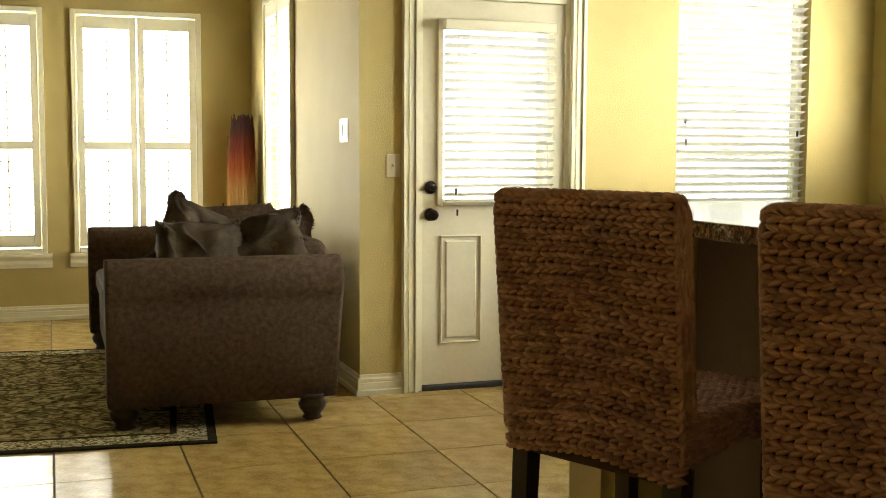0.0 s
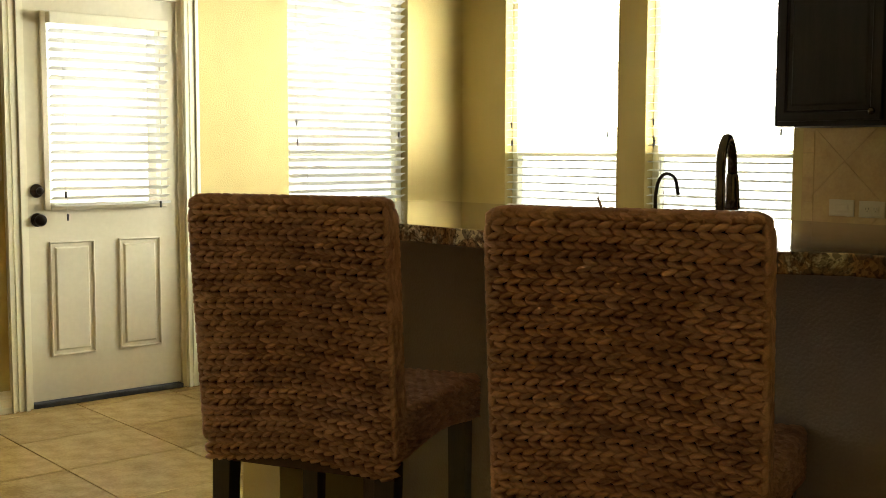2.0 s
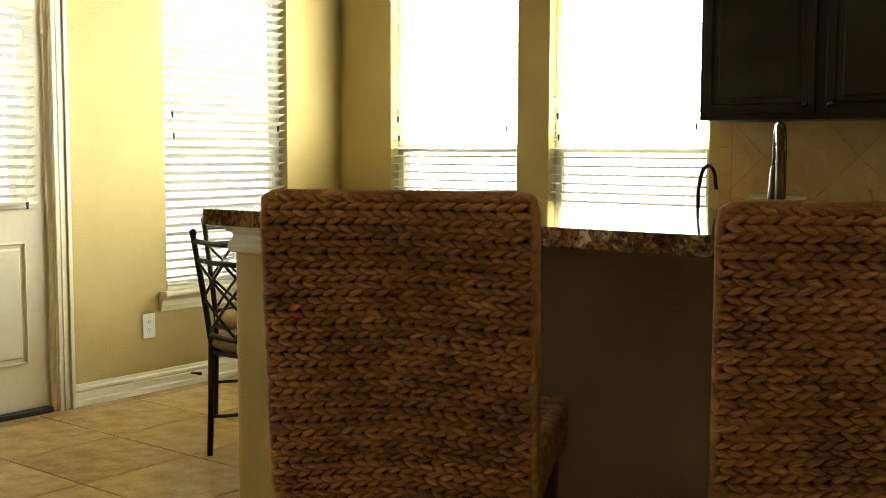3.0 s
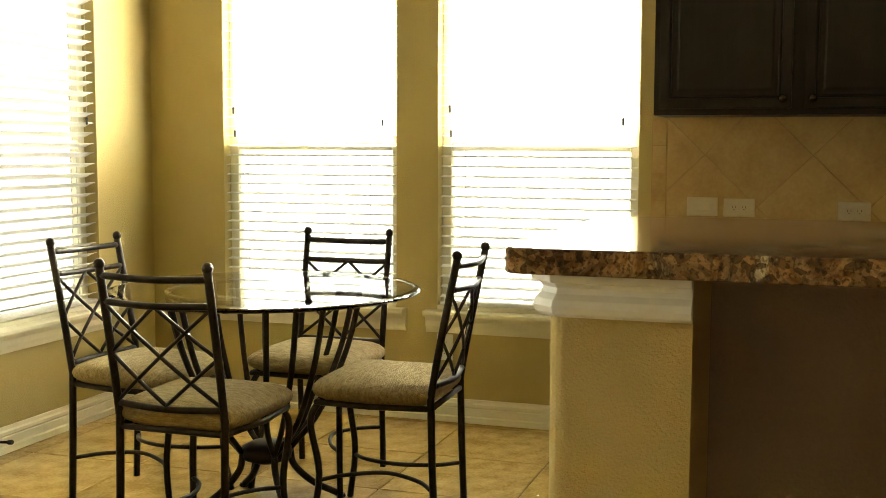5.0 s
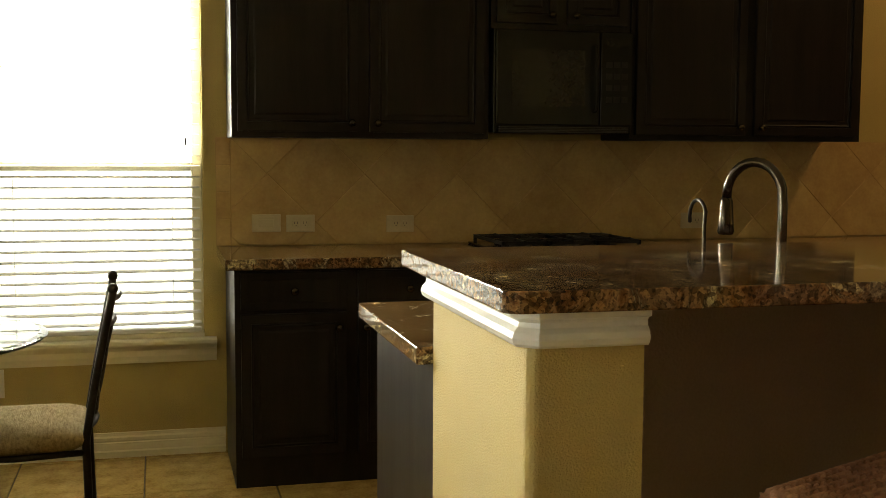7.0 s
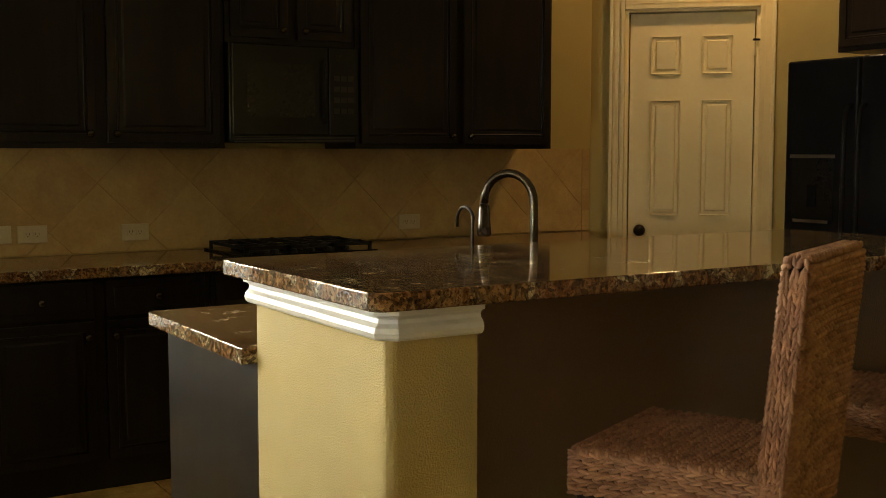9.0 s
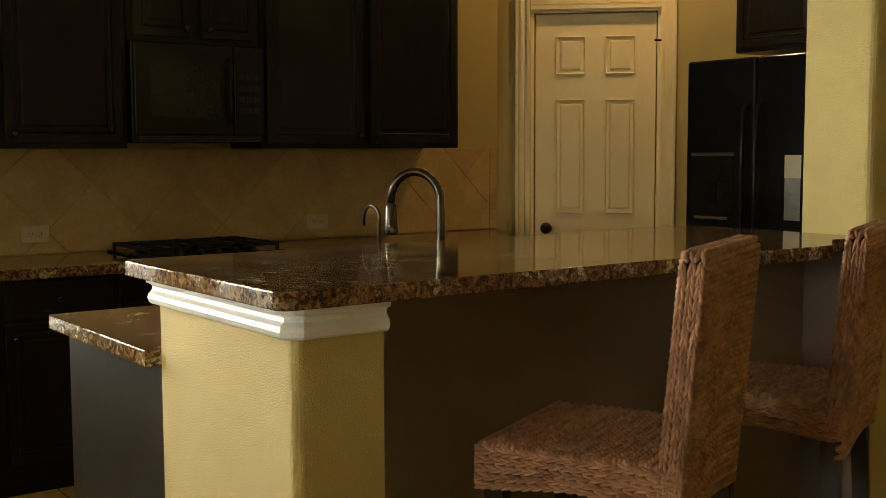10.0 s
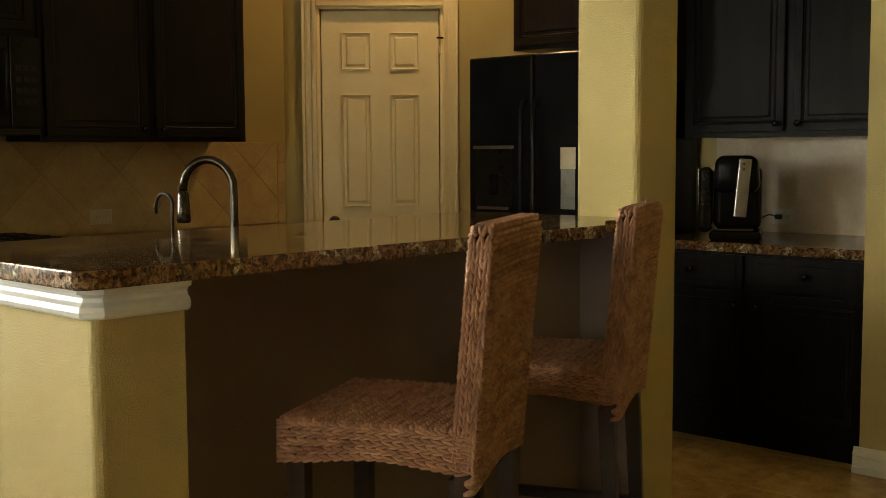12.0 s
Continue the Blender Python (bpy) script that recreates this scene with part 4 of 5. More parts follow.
copy_thing(chair, pose(3.035, 4.48, 0, 0, 0, 175))
copy_thing(chair, pose(3.444, 4.01, 0, 0, 0, 90))
copy_thing(chair, pose(3.09, 3.586, 0, 0, 0, 2))

# ---- glass table ----
TX, TY, TZ = 3.05, 4.03, 0.772
table = thing("dining_table", "round glass dining table on a dark wrought-iron base", "table", Matrix.Translation((TX, TY, 0)))
part("glass_top", turned([(0.515, -0.012), (0.527, -0.009), (0.532, -0.005), (0.532, -0.001), (0.524, 0.003), (0.508, 0.0045)], 96, (0, 0, TZ - 0.0045)), TABLE_GLASS, table, "clear bevelled glass disc")
for k in range(4):
    a = radians(45 + 90 * k)
    c, s = math.cos(a), math.sin(a)
    for spread in (-0.10, 0.0, 0.10):
        c2, s2 = math.cos(a + spread * 3), math.sin(a + spread * 3)
        line = curve([(0.33 * c2, 0.33 * s2, TZ - 0.018), (0.275 * c2, 0.275 * s2, 0.54), (0.18 * c2, 0.18 * s2, 0.33), (0.085 * c, 0.085 * s, 0.20)], 6)
        part("leg", rod(bmesh.new(), line, 0.0105), IRON, table, smooth=True)
    line = curve([(0.085 * c, 0.085 * s, 0.20), (0.10 * c, 0.10 * s, 0.14), (0.17 * c, 0.17 * s, 0.07), (0.27 * c, 0.27 * s, 0.012)], 6)
    part("foot", rod(bmesh.new(), line, 0.0125), IRON, table, smooth=True)
    part("pad", turned([(0.016, 0.0), (0.018, 0.006), (0.014, 0.014)], 12, (0.275 * c, 0.275 * s, 0.0)), IRON, table)
part("hub", turned([(0.05, 0.0), (0.085, 0.015), (0.09, 0.035), (0.085, 0.055), (0.05, 0.07)], 20, (0, 0, 0.165)), IRON, table, smooth=True)
ring = [(0.33 * math.cos(radians(15 * k)), 0.33 * math.sin(radians(15 * k)), TZ - 0.026) for k in range(25)]
part("top_ring", rod(bmesh.new(), ring, 0.008), IRON, table, smooth=True)

# ---- living room: rug, sofa, dried grasses ----
def rug_pattern(name, dark, mid_tone, light, scale):
    m, tree, b = material(name, 0.95)
    b.inputs["Specular IOR Level"].default_value = 0.0
    coords = tree.nodes.new("ShaderNodeTexCoord")
    v = node(tree, "ShaderNodeTexVoronoi", Scale=scale)
    v.feature = "DISTANCE_TO_EDGE"
    n = node(tree, "ShaderNodeTexNoise", Scale=scale * 1.6, Detail=4.0, Distortion=1.5)
    for q in (v, n):
        tree.links.new(coords.outputs["Object"], q.inputs["Vector"])
    a = ramp(tree, n.outputs[0], ((0.40, dark), (0.50, mid_tone), (0.58, light)))
    e = ramp(tree, v.outputs[0], ((0.02, (0.35, 0.33, 0.3)), (0.10, (1, 1, 1))))
    mix = tree.nodes.new("ShaderNodeMix")
    mix.data_type, mix.blend_type = "RGBA", "MULTIPLY"
    mix.inputs["Factor"].default_value = 0.8
    tree.links.new(a, mix.inputs["A"])
    tree.links.new(e, mix.inputs["B"])
    tree.links.new(mix.outputs["Result"], b.inputs["Base Color"])
    f = node(tree, "ShaderNodeTexNoise", Scale=350.0)
    tree.links.new(coords.outputs["Object"], f.inputs["Vector"])
    bumped(tree, b, f.outputs[0], 0.6, 0.003)
    return m


RUG_FIELD = rug_pattern("rug_field", (0.085, 0.066, 0.026), (0.185, 0.142, 0.060), (0.31, 0.245, 0.112), 9.0)
RUG_BAND = rug_pattern("rug_band", (0.09, 0.07, 0.035), (0.30, 0.25, 0.13), (0.44, 0.375, 0.22), 22.0)
RUG_EDGE = surface("rug_edge", (0.018, 0.015, 0.009), (0.04, 0.034, 0.019), 30.0, 0.95, grain=300, bump=0.5, shine=0.0)
rug = thing("rug", "dark green and beige oriental rug with patterned border under the sofa", "rug", pose(0.48, 4.635, 0, 0, 0, 174))
RW, RD = 2.9, -2.45
def ring_boxes(a, b, h):
    return boxes((a, RW - a, -a, -b, 0.001, h), (a, RW - a, RD + b, RD + a, 0.001, h), (a, b, RD + b, -b, 0.001, h), (RW - b, RW - a, RD + b, -b, 0.001, h))
part("edge", ring_boxes(0.0, 0.04, 0.010), RUG_EDGE, rug, "dark bound edge")
part("border", ring_boxes(0.04, 0.17, 0.011), RUG_BAND, rug, "beige patterned border")
part("inner_edge", ring_boxes(0.17, 0.20, 0.0105), RUG_EDGE, rug)
part("field", boxes((0.20, RW - 0.20, RD + 0.20, -0.20, 0.001, 0.011)), RUG_FIELD, rug, "dark patterned field")

sofa = thing("sofa", "brown chenille sofa with rolled arms and turned wooden feet", "sofa", pose(0, 0, 0))
part("base", boxes((0.10, 1.07, 5.05, 7.05, 0.13, 0.40), bevel=0.02, segments=3), SOFA, sofa)
part("backrest", boxes((0.78, 1.09, 5.10, 7.05, 0.14, 0.83), bevel=0.07, segments=5), SOFA, sofa)
for k in range(2):
    y = 5.10 + k * 0.97
    part("seat_cushion", boxes((0.08, 0.95, y, y + 0.955, 0.395, 0.53), bevel=0.045, segments=4), SOFA, sofa)
def arm(y, side):
    bm = bmesh.new()
    prof = []
    cy, cz, r = y - side * 0.13, 0.655, 0.118
    prof = [(y - side * 0.23, 0.12), (y - side * 0.03, 0.12), (y - side * 0.028, 0.54)]
    prof += [(cy + side * r * math.cos(radians(q)), cz + r * math.sin(radians(q))) for q in range(-38, 200, 14)]
    prof += [(y - side * 0.23, 0.56)]
    for x in (0.045, 0.06, 1.07, 1.085):
        k = 0.985 if x in (0.045, 1.085) else 1.0
        flare = lambda pz: 0.034 * max(0.0, min(1.0, (pz - 0.42) / 0.16)) if x > 1 else 0.0
        prof_row = [bm.verts.new((x - (0.02 if x > 1 else 0.0) + flare(pz), cy + (py - cy) * k, cz + (pz - cz) * k)) for py, pz in prof]
        if x > 0.05:
            n = len(prof)
            for i in range(n):
                bm.faces.new((last[i], last[(i + 1) % n], prof_row[(i + 1) % n], prof_row[i]))
        else:
            bm.faces.new(prof_row)
        last = prof_row
    bm.faces.new(last[::-1])
    bmesh.ops.recalc_face_normals(bm, faces=bm.faces[:])
    return bm
part("arm", arm(4.85, -1), SOFA, sofa, "rolled sofa arm", smooth=True)
part("arm", arm(7.28, 1), SOFA, sofa, "rolled sofa arm", smooth=True)
for x, y in ((0.12, 4.98), (0.96, 4.93), (0.12, 7.12), (1.1, 7.12)):
    part("foot", turned([(0.036, 0.012), (0.048, 0.018), (0.040, 0.035), (0.060, 0.06), (0.068, 0.085), (0.054, 0.105), (0.066, 0.118), (0.066, 0.135)], 16, (x, y, -0.001 if x > 0.5 else 0.0)), LEG_WOOD, sofa, "turned dark wooden foot", smooth=True)
for x, y, z, w, h, rx, ry, rz, mat in (
    (0.67, 5.52, 0.765, 0.50, 0.42, 72, -4, 0, SOFA), (0.50, 5.44, 0.785, 0.40, 0.40, 70, 27, 15, PILLOW), (0.49, 5.19, 0.735, 0.40, 0.37, 70, 5, 6, PILLOW),
    (0.77, 5.23, 0.750, 0.46, 0.38, 60, -15, -16, PILLOW), (0.88, 5.62, 0.74, 0.46, 0.42, 68, -6, -35, SOFA),
):
    bm = swell(w, h, 0.17, 7.0, 16, 60)
    rng = random.Random(int(x * 1000))
    for v in bm.verts:
        ear = abs(v.co.x * v.co.y) / (w * h / 4)
        v.co.x, v.co.y = v.co.x * (1 + 0.16 * ear ** 3), v.co.y * (1 + 0.16 * ear ** 3)
        q = Vector((v.co.x, v.co.y, 0)) + Vector((x * 7, y, 0))
        fold = 1 - abs(noise.noise(q * 8)) * 3.2
        v.co.z = v.co.z * (1 + 0.4 * noise.noise(q * 7)) + (1 if v.co.z > 0 else -1) * 0.030 * max(0.0, fold) * (1 - ear ** 2)
        v.co += 0.034 * Vector((noise.noise(q * 12), noise.noise(q * 12 + Vector((9, 0, 0))), noise.noise(q * 11 + Vector((0, 9, 0)))))
        v.co.z += 0.010 * noise.noise(q * 34)
    rim = [v.co.copy() for v in bm.verts if abs(v.co.x) > 0.45 * w or abs(v.co.y) > 0.45 * h]
    for q in rim:
        for k in range(2):
            out = Vector((q.x, q.y, 0)).normalized() * rng.uniform(0.004, 0.013) + Vector((rng.uniform(-0.006, 0.006), rng.uniform(-0.006, 0.006), rng.uniform(-0.006, 0.006)))
            rod(bm, [q, q + out], 0.0024, 3)
    me = bpy.data.meshes.new("throw_pillow")
    bm.to_mesh(me)
    bm.free()
    me.materials.append(mat)
    me.shade_smooth()
    p = new("throw_pillow", me)
    p.matrix_world = pose(x, y, z, rx, ry, rz)
    tagged(p, "crumpled fringed taupe throw pillow piled on the sofa", "pillow", "throw pillows")

grass = thing("dried_grass", "tall bundle of dyed dried grass, straw, red and purple", "dried plant", Matrix.Translation((1.185, 8.25, 0)))
m, tree, b = material("dyed_stalks", 0.8)
c = tree.nodes.new("ShaderNodeTexCoord")
sep = tree.nodes.new("ShaderNodeSeparateXYZ")
tree.links.new(c.outputs["Object"], sep.inputs[0])
scale_z = node(tree, "ShaderNodeMath")
scale_z.operation = "DIVIDE"
scale_z.inputs[1].default_value = 1.55
tree.links.new(sep.outputs[2], scale_z.inputs[0])
tree.links.new(ramp(tree, scale_z.outputs[0], ((0.40, (0.58, 0.40, 0.16)), (0.62, (0.60, 0.36, 0.12)), (0.72, (0.48, 0.13, 0.04)), (0.82, (0.30, 0.06, 0.04)), (0.92, (0.10, 0.035, 0.045)))), b.inputs["Base Color"])
bm, rng = bmesh.new(), random.Random(5)
for k in range(420):
    a, q = rng.uniform(0, 6.28), rng.random() ** 0.6
    h = rng.choice((rng.uniform(0.8, 1.1), rng.uniform(1.1, 1.36), rng.uniform(1.40, 1.52), rng.uniform(1.44, 1.52)))
    r0, r1 = 0.05 * q, (0.105 if h < 1.37 else 0.083) * q
    x, y = math.cos(a), math.sin(a)
    rod(bm, [(r0 * x, r0 * y, 0), (1.15 * r1 * x, 1.15 * r1 * y, h * 0.6), (r1 * x + rng.uniform(-0.01, 0.01), r1 * y + rng.uniform(-0.012, 0.012), h)], 0.003, 4, [0.0026, 0.0034, 0.0024])
part("stalks", bm, m, grass, kind="stuff")


# ---- taps at the sink ----
tap = thing("kitchen_faucet", "tall brushed metal gooseneck pull-down faucet behind the bar", "faucet", Matrix.Translation((1.981, 1.654, 0.905)))
AX = Vector((0.155, 0.071, 0))
part("base", turned([(0.028, 0.0), (0.030, 0.006), (0.024, 0.014), (0.021, 0.05), (0.018, 0.055)], 20), DARK_CHROME, tap, smooth=True)
neck = [Vector((0, 0, 0.05)), Vector((0, 0, 0.15)), Vector((0, 0, 0.24)), Vector((0, 0, 0.285))] + [AX * (0.5 - 0.5 * math.cos(radians(q))) + Vector((0, 0, 0.31 + 0.088 * math.sin(radians(q)))) for q in range(15, 166, 15)] + [AX + Vector((0.0, 0.0, 0.30))]
part("neck", rod(bmesh.new(), neck, 0.0125, 14), DARK_CHROME, tap, smooth=True)
part("spray_head", rod(bmesh.new(), [AX + Vector((0, 0, z)) for z in (0.305, 0.295, 0.24, 0.215, 0.208)], 0.016, 16, [0.0135, 0.0165, 0.020, 0.022, 0.018]), DARK_CHROME, tap, "conical spray head", smooth=True)
part("lever", rod(bmesh.new(), [(0.0, -0.018, 0.055), (0.0, -0.05, 0.065), (0.0, -0.10, 0.09)], 0.006, 10), DARK_CHROME, tap, smooth=True)
small = thing("filter_faucet", "small dark metal filtered-water tap with hooked spout", "faucet", Matrix.Translation((1.989, 1.863, 0.905)))
part("base", turned([(0.020, 0.0), (0.021, 0.006), (0.012, 0.02), (0.009, 0.05)], 16), BRONZE, small, smooth=True)
hook = [(0, 0, 0.04), (0, 0, 0.15), (0, 0, 0.245)] + [(0.044 * (1 - math.cos(radians(q))), -0.004, 0.262 + 0.042 * math.sin(radians(q))) for q in range(20, 181, 20)] + [(0.090, -0.006, 0.245)]
part("spout", rod(bmesh.new(), hook, 0.0048, 10), BRONZE, small, smooth=True)

# ---- gas cooktop ----
cook = thing("cooktop", "black gas cooktop with cast-iron grates set in the worktop", "cooktop", Matrix.Translation((3.87, 1.15, 0.910)) @ Matrix.Diagonal((1, 0.86, 1, 1)))
part("plate", boxes((0, 0.50, 0, 0.76, 0.0, 0.010), bevel=0.004, segments=2), BLACK_GLASS, cook)
for x in (0.14, 0.36):
    for y in (0.15, 0.61):
        part("burner", turned([(0.052, 0.0), (0.052, 0.008), (0.034, 0.010), (0.034, 0.017), (0.028, 0.019)], 20, (x, y, 0.010)), CAST_IRON, cook)
part("burner", turned([(0.060, 0.0), (0.060, 0.008), (0.040, 0.010), (0.040, 0.017), (0.032, 0.019)], 20, (0.25, 0.38, 0.010)), CAST_IRON, cook)
for y0, y1 in ((0.02, 0.25), (0.265, 0.495), (0.51, 0.74)):
    ym = (y0 + y1) / 2
    part("grate", boxes((0.03, 0.47, y0, y0 + 0.012, 0.030, 0.044), (0.03, 0.47, y1 - 0.012, y1, 0.030, 0.044), (0.03, 0.042, y0, y1, 0.030, 0.044), (0.458, 0.47, y0, y1, 0.030, 0.044), (0.03, 0.47, ym - 0.006, ym + 0.006, 0.032, 0.047), (0.135, 0.147, y0, y1, 0.032, 0.047), (0.353, 0.365, y0, y1, 0.032, 0.047),
                        *[(x, x + 0.014, y, y + 0.014, 0.010, 0.031) for x in (0.03, 0.456) for y in (y0, y1 - 0.014)]), CAST_IRON, cook)
for k in range(5):
    part("control_knob", turned([(0.017, 0.0), (0.017, 0.012), (0.013, 0.020), (0.008, 0.021)], 14, (0.016, 0.18 + 0.1 * k, 0.010)), CAST_IRON, cook)

# ---- refrigerator and the cupboards round it ----
fridge = thing("refrigerator", "black side-by-side refrigerator with ice dispenser beside the pantry", "refrigerator", Matrix.Translation((3.18, -0.82, 0)) @ Matrix.Rotation(radians(180), 4, "Z"))
part("body", boxes((0.004, 0.906, 0, 0.70, 0.02, 1.795), bevel=0.006, segments=2), APPLIANCE, fridge)
for x0, x1 in ((0.002, 0.425), (0.432, 0.908)):
    leaf2 = part("door", boxes((x0, x1, -0.068, -0.004, 0.09, 1.803), bevel=0.014, segments=3), APPLIANCE, fridge)
    hx = x1 - 0.035 if x0 < 0.2 else x0 + 0.035
    part("handle", rod(bmesh.new(), curve([(hx, -0.066, 0.62), (hx, -0.112, 0.68), (hx, -0.118, 1.1), (hx, -0.112, 1.52), (hx, -0.066, 1.58)], 5), 0.012, 10), APPLIANCE, leaf2, "long glossy bar handle", smooth=True)
    if x0 < 0.2:
        disp = part("dispenser", boxes((0.05, 0.30, -0.072, -0.066, 1.03, 1.345), bevel=0.004, segments=1), BLACK_GLASS, leaf2)
        for bar in ((0.04, 0.31, -0.075, -0.067, 1.335, 1.352), (0.07, 0.28, -0.080, -0.067, 1.025, 1.04)):
            part("dispenser_trim", boxes(bar), STEEL, disp)
        part("paddle", boxes((0.15, 0.20, -0.080, -0.071, 1.10, 1.21), bevel=0.003, segments=1), APPLIANCE, disp)
part("grille", boxes((0.01, 0.90, -0.05, 0.0, 0.02, 0.085)), SLOT, fridge)
paper = thing("paper_note", "white paper sheet held on the refrigerator door", "paper", Matrix.Translation((2.60, -0.749, 0)))
part("sheet", boxes((-0.11, -0.02, -0.001, 0.0, 1.235, 1.34)), PLASTIC, paper)
part("lower_sheet", boxes((-0.108, -0.022, -0.0008, 0.0, 1.04, 1.2345)), surface("grey_print", (0.16, 0.16, 0.14), (0.34, 0.33, 0.29), 9.0, 0.5, bump=0.0), paper, "grey printed lower half")
cabinet("wall_cabinet", "dark espresso wooden wall cabinet above the refrigerator", Matrix.Translation((3.30, -1.27, 0)) @ Matrix.Rotation(radians(180), 4, "Z"), 1.07, 0.328, 1.88, 2.45, ESPRESSO, group="kitchen wall cabinets")
side = structure("fridge_side_panel", boxes((2.205, 2.227, S_Y + 0.002, -0.86, 1.66, 2.45)), ESPRESSO, "dark espresso panel at the cabinet above the refrigerator", "panel")

# ---- coffee nook ----
NOOK = Matrix.Rotation(radians(180), 4, "Z")
cabinet("base_cabinet", "black wooden base cabinet under the coffee counter", Matrix.Translation((2.203, -0.90, 0)) @ NOOK, 1.11, 0.698, 0.0, 0.867, SLATE_WOOD, drawers=True, lift=0.10, knobs="high", group="coffee nook cabinets")
cabinet("wall_cabinet", "dark painted wall cabinet above the coffee maker", Matrix.Translation((2.203, -1.27, 0)) @ NOOK, 1.11, 0.328, 1.385, 2.45, SLATE_WOOD, group="coffee nook cabinets")
slab("coffee_counter", "polished brown granite counter holding the coffee maker", [(1.092, -1.588), (2.203, -1.588), (2.203, -0.865), (1.092, -0.865)], 0.868, 0.910, GRANITE)
structure("nook_backsplash", boxes((1.092, 2.203, S_Y + 0.001, S_Y + 0.009, 0.912, 1.384)), NOOK_STONE, "pale stone backsplash behind the coffee maker", "backsplash")

maker = thing("coffee_maker", "black single-serve coffee maker with silver handle strip", "coffee maker", pose(1.84, -1.14, 0.910, 0, 0, 205))
part("base", boxes((-0.115, 0.115, -0.17, 0.13, 0.0, 0.042), bevel=0.014, segments=3), APPLIANCE, maker)
part("tower", boxes((-0.11, 0.11, -0.01, 0.13, 0.041, 0.34), bevel=0.035, segments=4), APPLIANCE, maker)
head = boxes((-0.105, 0.105, -0.14, 0.07, 0.215, 0.388), bevel=0.045, segments=5)
for v in head.verts:
    if v.co.z > 0.3:
        v.co.x *= 0.93
        v.co.z -= 0.25 * max(0.0, v.co.y) ** 1.2
head = part("brew_head", head, APPLIANCE, maker, smooth=True)
tank = part("water_tank", boxes((-0.172, -0.112, -0.075, 0.12, 0.03, 0.335), bevel=0.022, segments=3), BLACK_GLASS, maker, "dark clear water tank")
part("tank_edge", boxes((-0.176, -0.170, -0.080, -0.070, 0.13, 0.33), bevel=0.002, segments=1), STEEL, tank)
part("drip_tray", boxes((-0.08, 0.08, -0.16, -0.02, 0.043, 0.053), bevel=0.003, segments=1), STEEL, maker)
strip = boxes((-0.028, 0.028, -0.152, -0.136, 0.105, 0.375), bevel=0.005, segments=2)
strip.transform(Matrix.Translation((0.028, 0, 0.2)) @ Matrix.Rotation(radians(5), 4, "Y") @ Matrix.Translation((0, 0, -0.2)))
strip = part("handle", strip, STEEL, maker, "silver front handle strip")
for z in (0.32, 0.345):
    part("button", boxes((0.030, 0.042, -0.156, -0.150, z, z + 0.011), bevel=0.002, segments=1), SLOT, strip)

# ---- switches and sockets ----
def plate(name, label, m, w, h, mat, kind):
    """A cover plate; local x across, y into the wall, z up, centred."""
    ob = thing(name, label, "switch" if "switch" in name else "outlet", m)
    part("cover_plate", boxes((-w / 2, w / 2, -0.006, 0, -h / 2, h / 2), bevel=0.0025, segments=2), mat, ob)
    if kind == "duplex":
        for c in (-0.020, 0.020):
            x, z = (0, c) if h >= w else (c, 0)
            sock = part("socket", boxes((x - 0.0165, x + 0.0165, -0.0085, -0.0055, z - 0.0145, z + 0.0145), bevel=0.002, segments=1), mat, ob)
            part("slot", boxes((x - 0.008, x - 0.006, -0.0092, -0.008, z - 0.002, z + 0.008)), SLOT, sock)
            part("slot", boxes((x + 0.006, x + 0.008, -0.0092, -0.008, z - 0.002, z + 0.008)), SLOT, sock)
            part("slot", boxes((x - 0.002, x + 0.002, -0.0092, -0.008, z - 0.010, z - 0.006)), SLOT, sock)
    elif kind == "rocker":
        n = 2 if w > 0.15 else 1
        for k in range(n):
            x = (k - (n - 1) / 2) * 0.05
            lo = (0.0165, 0.033) if h >= w or n > 1 else (0.033, 0.0165)
            part("rocker", boxes((x - lo[0], x + lo[0], -0.010, -0.0055, -lo[1], lo[1]), bevel=0.002, segments=1), mat, ob)
    else:
        part("toggle", boxes((-0.005, 0.005, -0.020, -0.005, -0.004, 0.012), bevel=0.002, segments=1), mat, ob)
        part("toggle_frame", boxes((-0.008, 0.008, -0.008, -0.0055, -0.016, 0.016)), mat, ob)
    return ob


EAST = Matrix.Rotation(radians(-90), 4, "Z")
plate("wall_switch", "ivory light switch beside the back door", Matrix.Translation((1.484, D_Y, 1.178)), 0.075, 0.118, PLASTIC, "toggle")
plate("wall_switch", "white double light switch on the living room wall", Matrix.Translation((R_X, 5.675, 1.36)) @ EAST, 0.165, 0.125, WHITE_PLASTIC, "rocker")
plate("wall_outlet", "ivory wall outlet low beside the window", Matrix.Translation((3.01, D_Y, 0.343)), 0.076, 0.126, WHITE_PLASTIC, "duplex")
plate("wall_outlet", "ivory wall outlet low between the windows", Matrix.Translation((E_X, 3.842, 0.342)) @ EAST, 0.078, 0.122, WHITE_PLASTIC, "duplex")
TILED = E_X - 0.012
plate("kitchen_switch", "ivory rocker switch on the tiled backsplash", Matrix.Translation((TILED, 2.705, 1.008)) @ EAST, 0.126, 0.078, PLASTIC, "rocker")
for y, z in ((2.555, 1.006), (2.105, 1.0), (0.66, 1.0)):
    plate("kitchen_outlet", "ivory duplex outlet on the tiled backsplash", Matrix.Translation((TILED, y, z)) @ EAST, 0.126, 0.076, PLASTIC, "duplex")
plate("kitchen_outlet", "white duplex outlet behind the coffee maker", Matrix.Translation((1.82, S_Y + 0.009, 0.99)) @ Matrix.Rotation(radians(180), 4, "Z"), 0.126, 0.078, WHITE_PLASTIC, "duplex")
cord = thing("power_cord", "black power cord plugged in behind the coffee maker", "cord", Matrix.Translation((1.82, S_Y + 0.02, 0.99)))
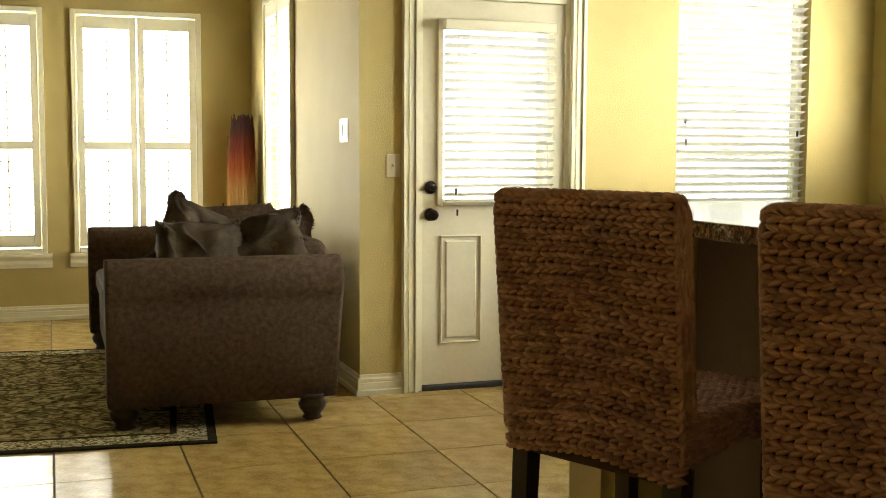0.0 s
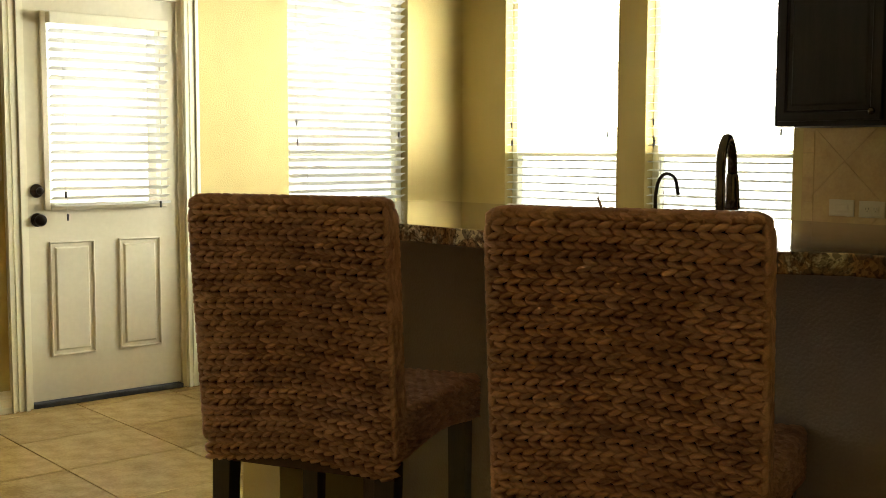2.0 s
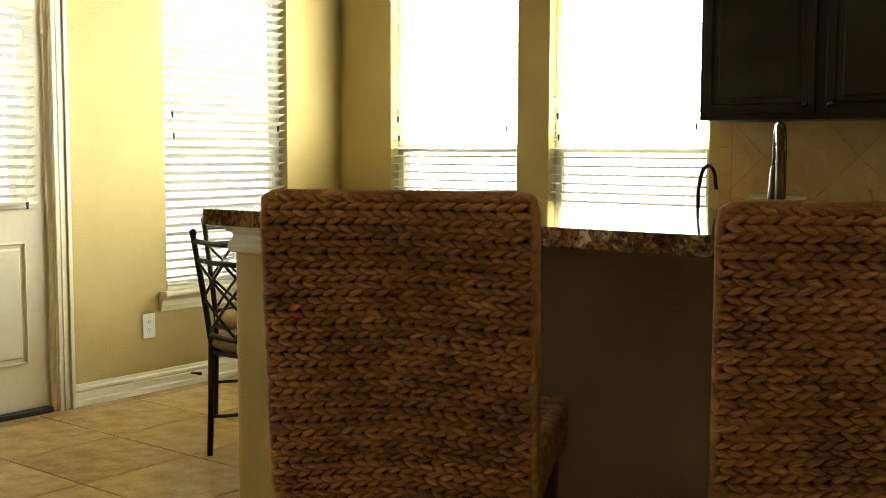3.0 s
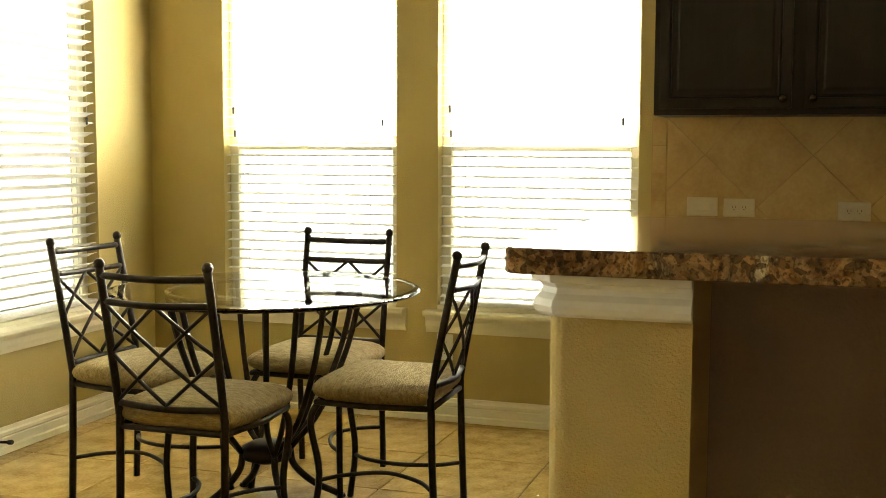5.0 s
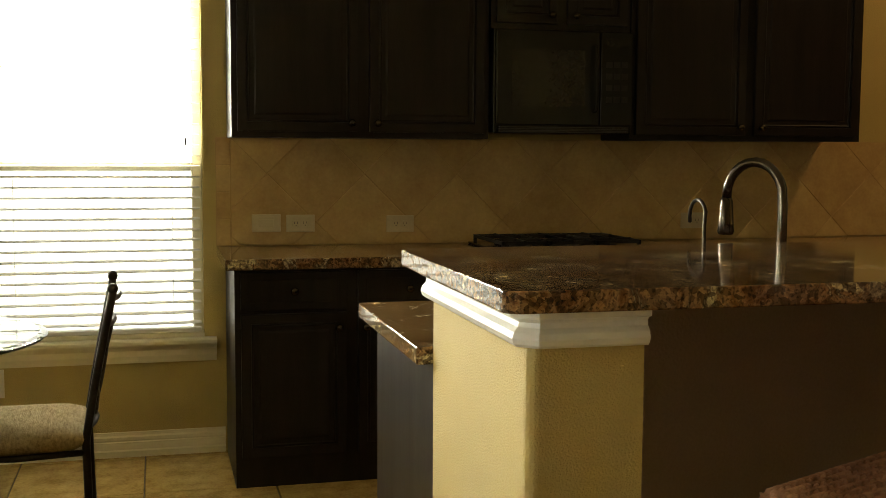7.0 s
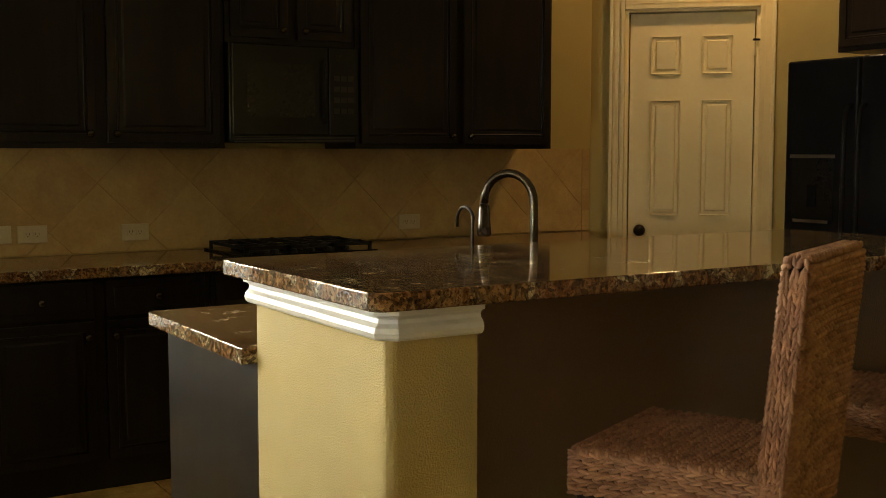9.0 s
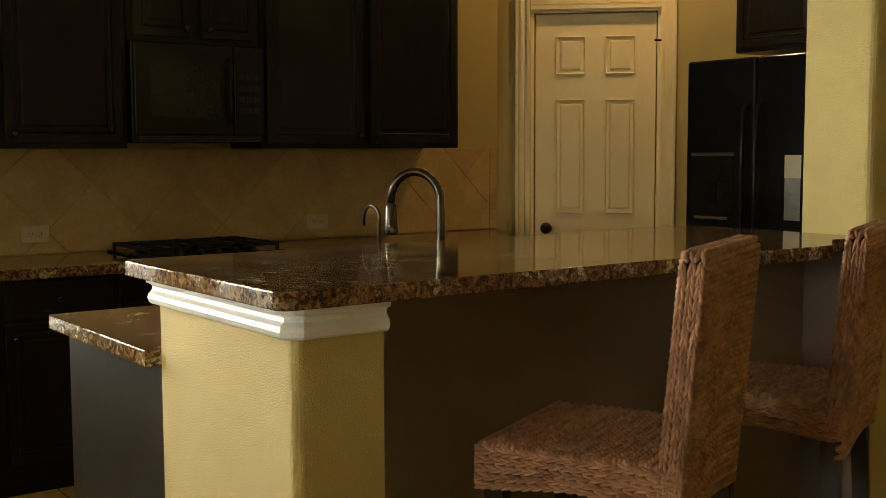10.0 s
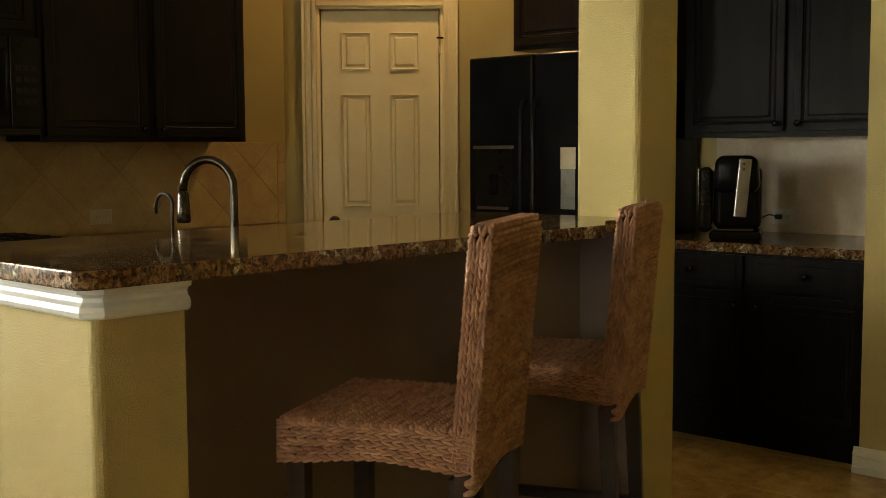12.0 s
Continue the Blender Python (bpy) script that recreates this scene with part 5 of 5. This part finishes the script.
part("plug", boxes((0.005, 0.035, 0.0, 0.03, -0.012, 0.012), bevel=0.004, segments=2), SLOT, cord)
part("cable", rod(bmesh.new(), curve([(0.02, 0.028, 0), (0.06, 0.05, 0.01), (0.10, 0.09, -0.03), (0.06, 0.16, -0.07), (0.03, 0.24, -0.072)], 6), 0.0035, 8), SLOT, cord, smooth=True)

# ---- crumbs on the floor by the table ----
crumbs = thing("crumbs", "small pale crumbs scattered on the floor tiles", "crumbs", kind="stuff")
rng = random.Random(9)
bm = bmesh.new()
for k in range(14):
    x, y, r = 3.25 + 0.22 * rng.random() + 0.02 * k, 3.02 + 0.16 * rng.random(), rng.uniform(0.003, 0.007)
    bmesh.ops.create_icosphere(bm, subdivisions=1, radius=r, matrix=Matrix.Translation((x, y, r * 0.5)) @ Matrix.Diagonal((1.4, 1, 0.5, 1)))
part("crumb", bm, WHITE_PLASTIC, crumbs, kind="stuff")


# ---- floor: last, tile by tile ----
PITCH, GAP, X_LINE, Y_LINE = 0.508, 0.006, 0.325, 4.25
floor = structure("floor", boxes((W_X - WALL, E_X + WALL, S_Y - WALL, D_Y + WALL, -0.12, -0.006), (W_X - WALL, R_X + WALL, D_Y + WALL, N_Y + WALL, -0.12, -0.006)), GROUT, "floor of large beige ceramic tiles with dark grout", "floor")
tile_meshes, far_tiles = {}, bmesh.new()


def tile_shape(w, d):
    bm = boxes((0, w, 0, d, -0.006, 0.0))
    top = [e for e in bm.edges if e.verts[0].co.z > -0.001 and e.verts[1].co.z > -0.001]
    bmesh.ops.bevel(bm, geom=top, offset=0.002, segments=1, affect="EDGES")
    return bm


rng = random.Random(4)
for room in ((W_X, E_X, S_Y, D_Y), (W_X, R_X, D_Y, N_Y)):
    for i in range(-19, 10):
        for j in range(-13, 10):
            x0, x1 = max(room[0], X_LINE + i * PITCH + GAP / 2), min(room[1], X_LINE + (i + 1) * PITCH - GAP / 2)
            y0, y1 = max(room[2], Y_LINE + j * PITCH + GAP / 2), min(room[3], Y_LINE + (j + 1) * PITCH - GAP / 2)
            if x1 - x0 < 0.02 or y1 - y0 < 0.02:
                continue
            key = (round(x1 - x0, 3), round(y1 - y0, 3))
            if key not in tile_meshes:
                me = bpy.data.meshes.new("tile")
                bm = tile_shape(*key)
                bm.to_mesh(me)
                bm.free()
                me.materials.append(TILE)
                tile_meshes[key] = me
            lift = rng.uniform(-0.0006, 0.0006)
            if x1 > -1.6:
                t = new("tile", tile_meshes[key])
                t.parent = floor
                t.location = (x0, y0, lift)
            else:
                n = len(far_tiles.verts)
                far_tiles.from_mesh(tile_meshes[key])
                far_tiles.verts.ensure_lookup_table()
                for v in far_tiles.verts[n:]:
                    v.co += Vector((x0, y0, lift))
part("far_tiles", far_tiles, TILE, floor, kind="stuff")
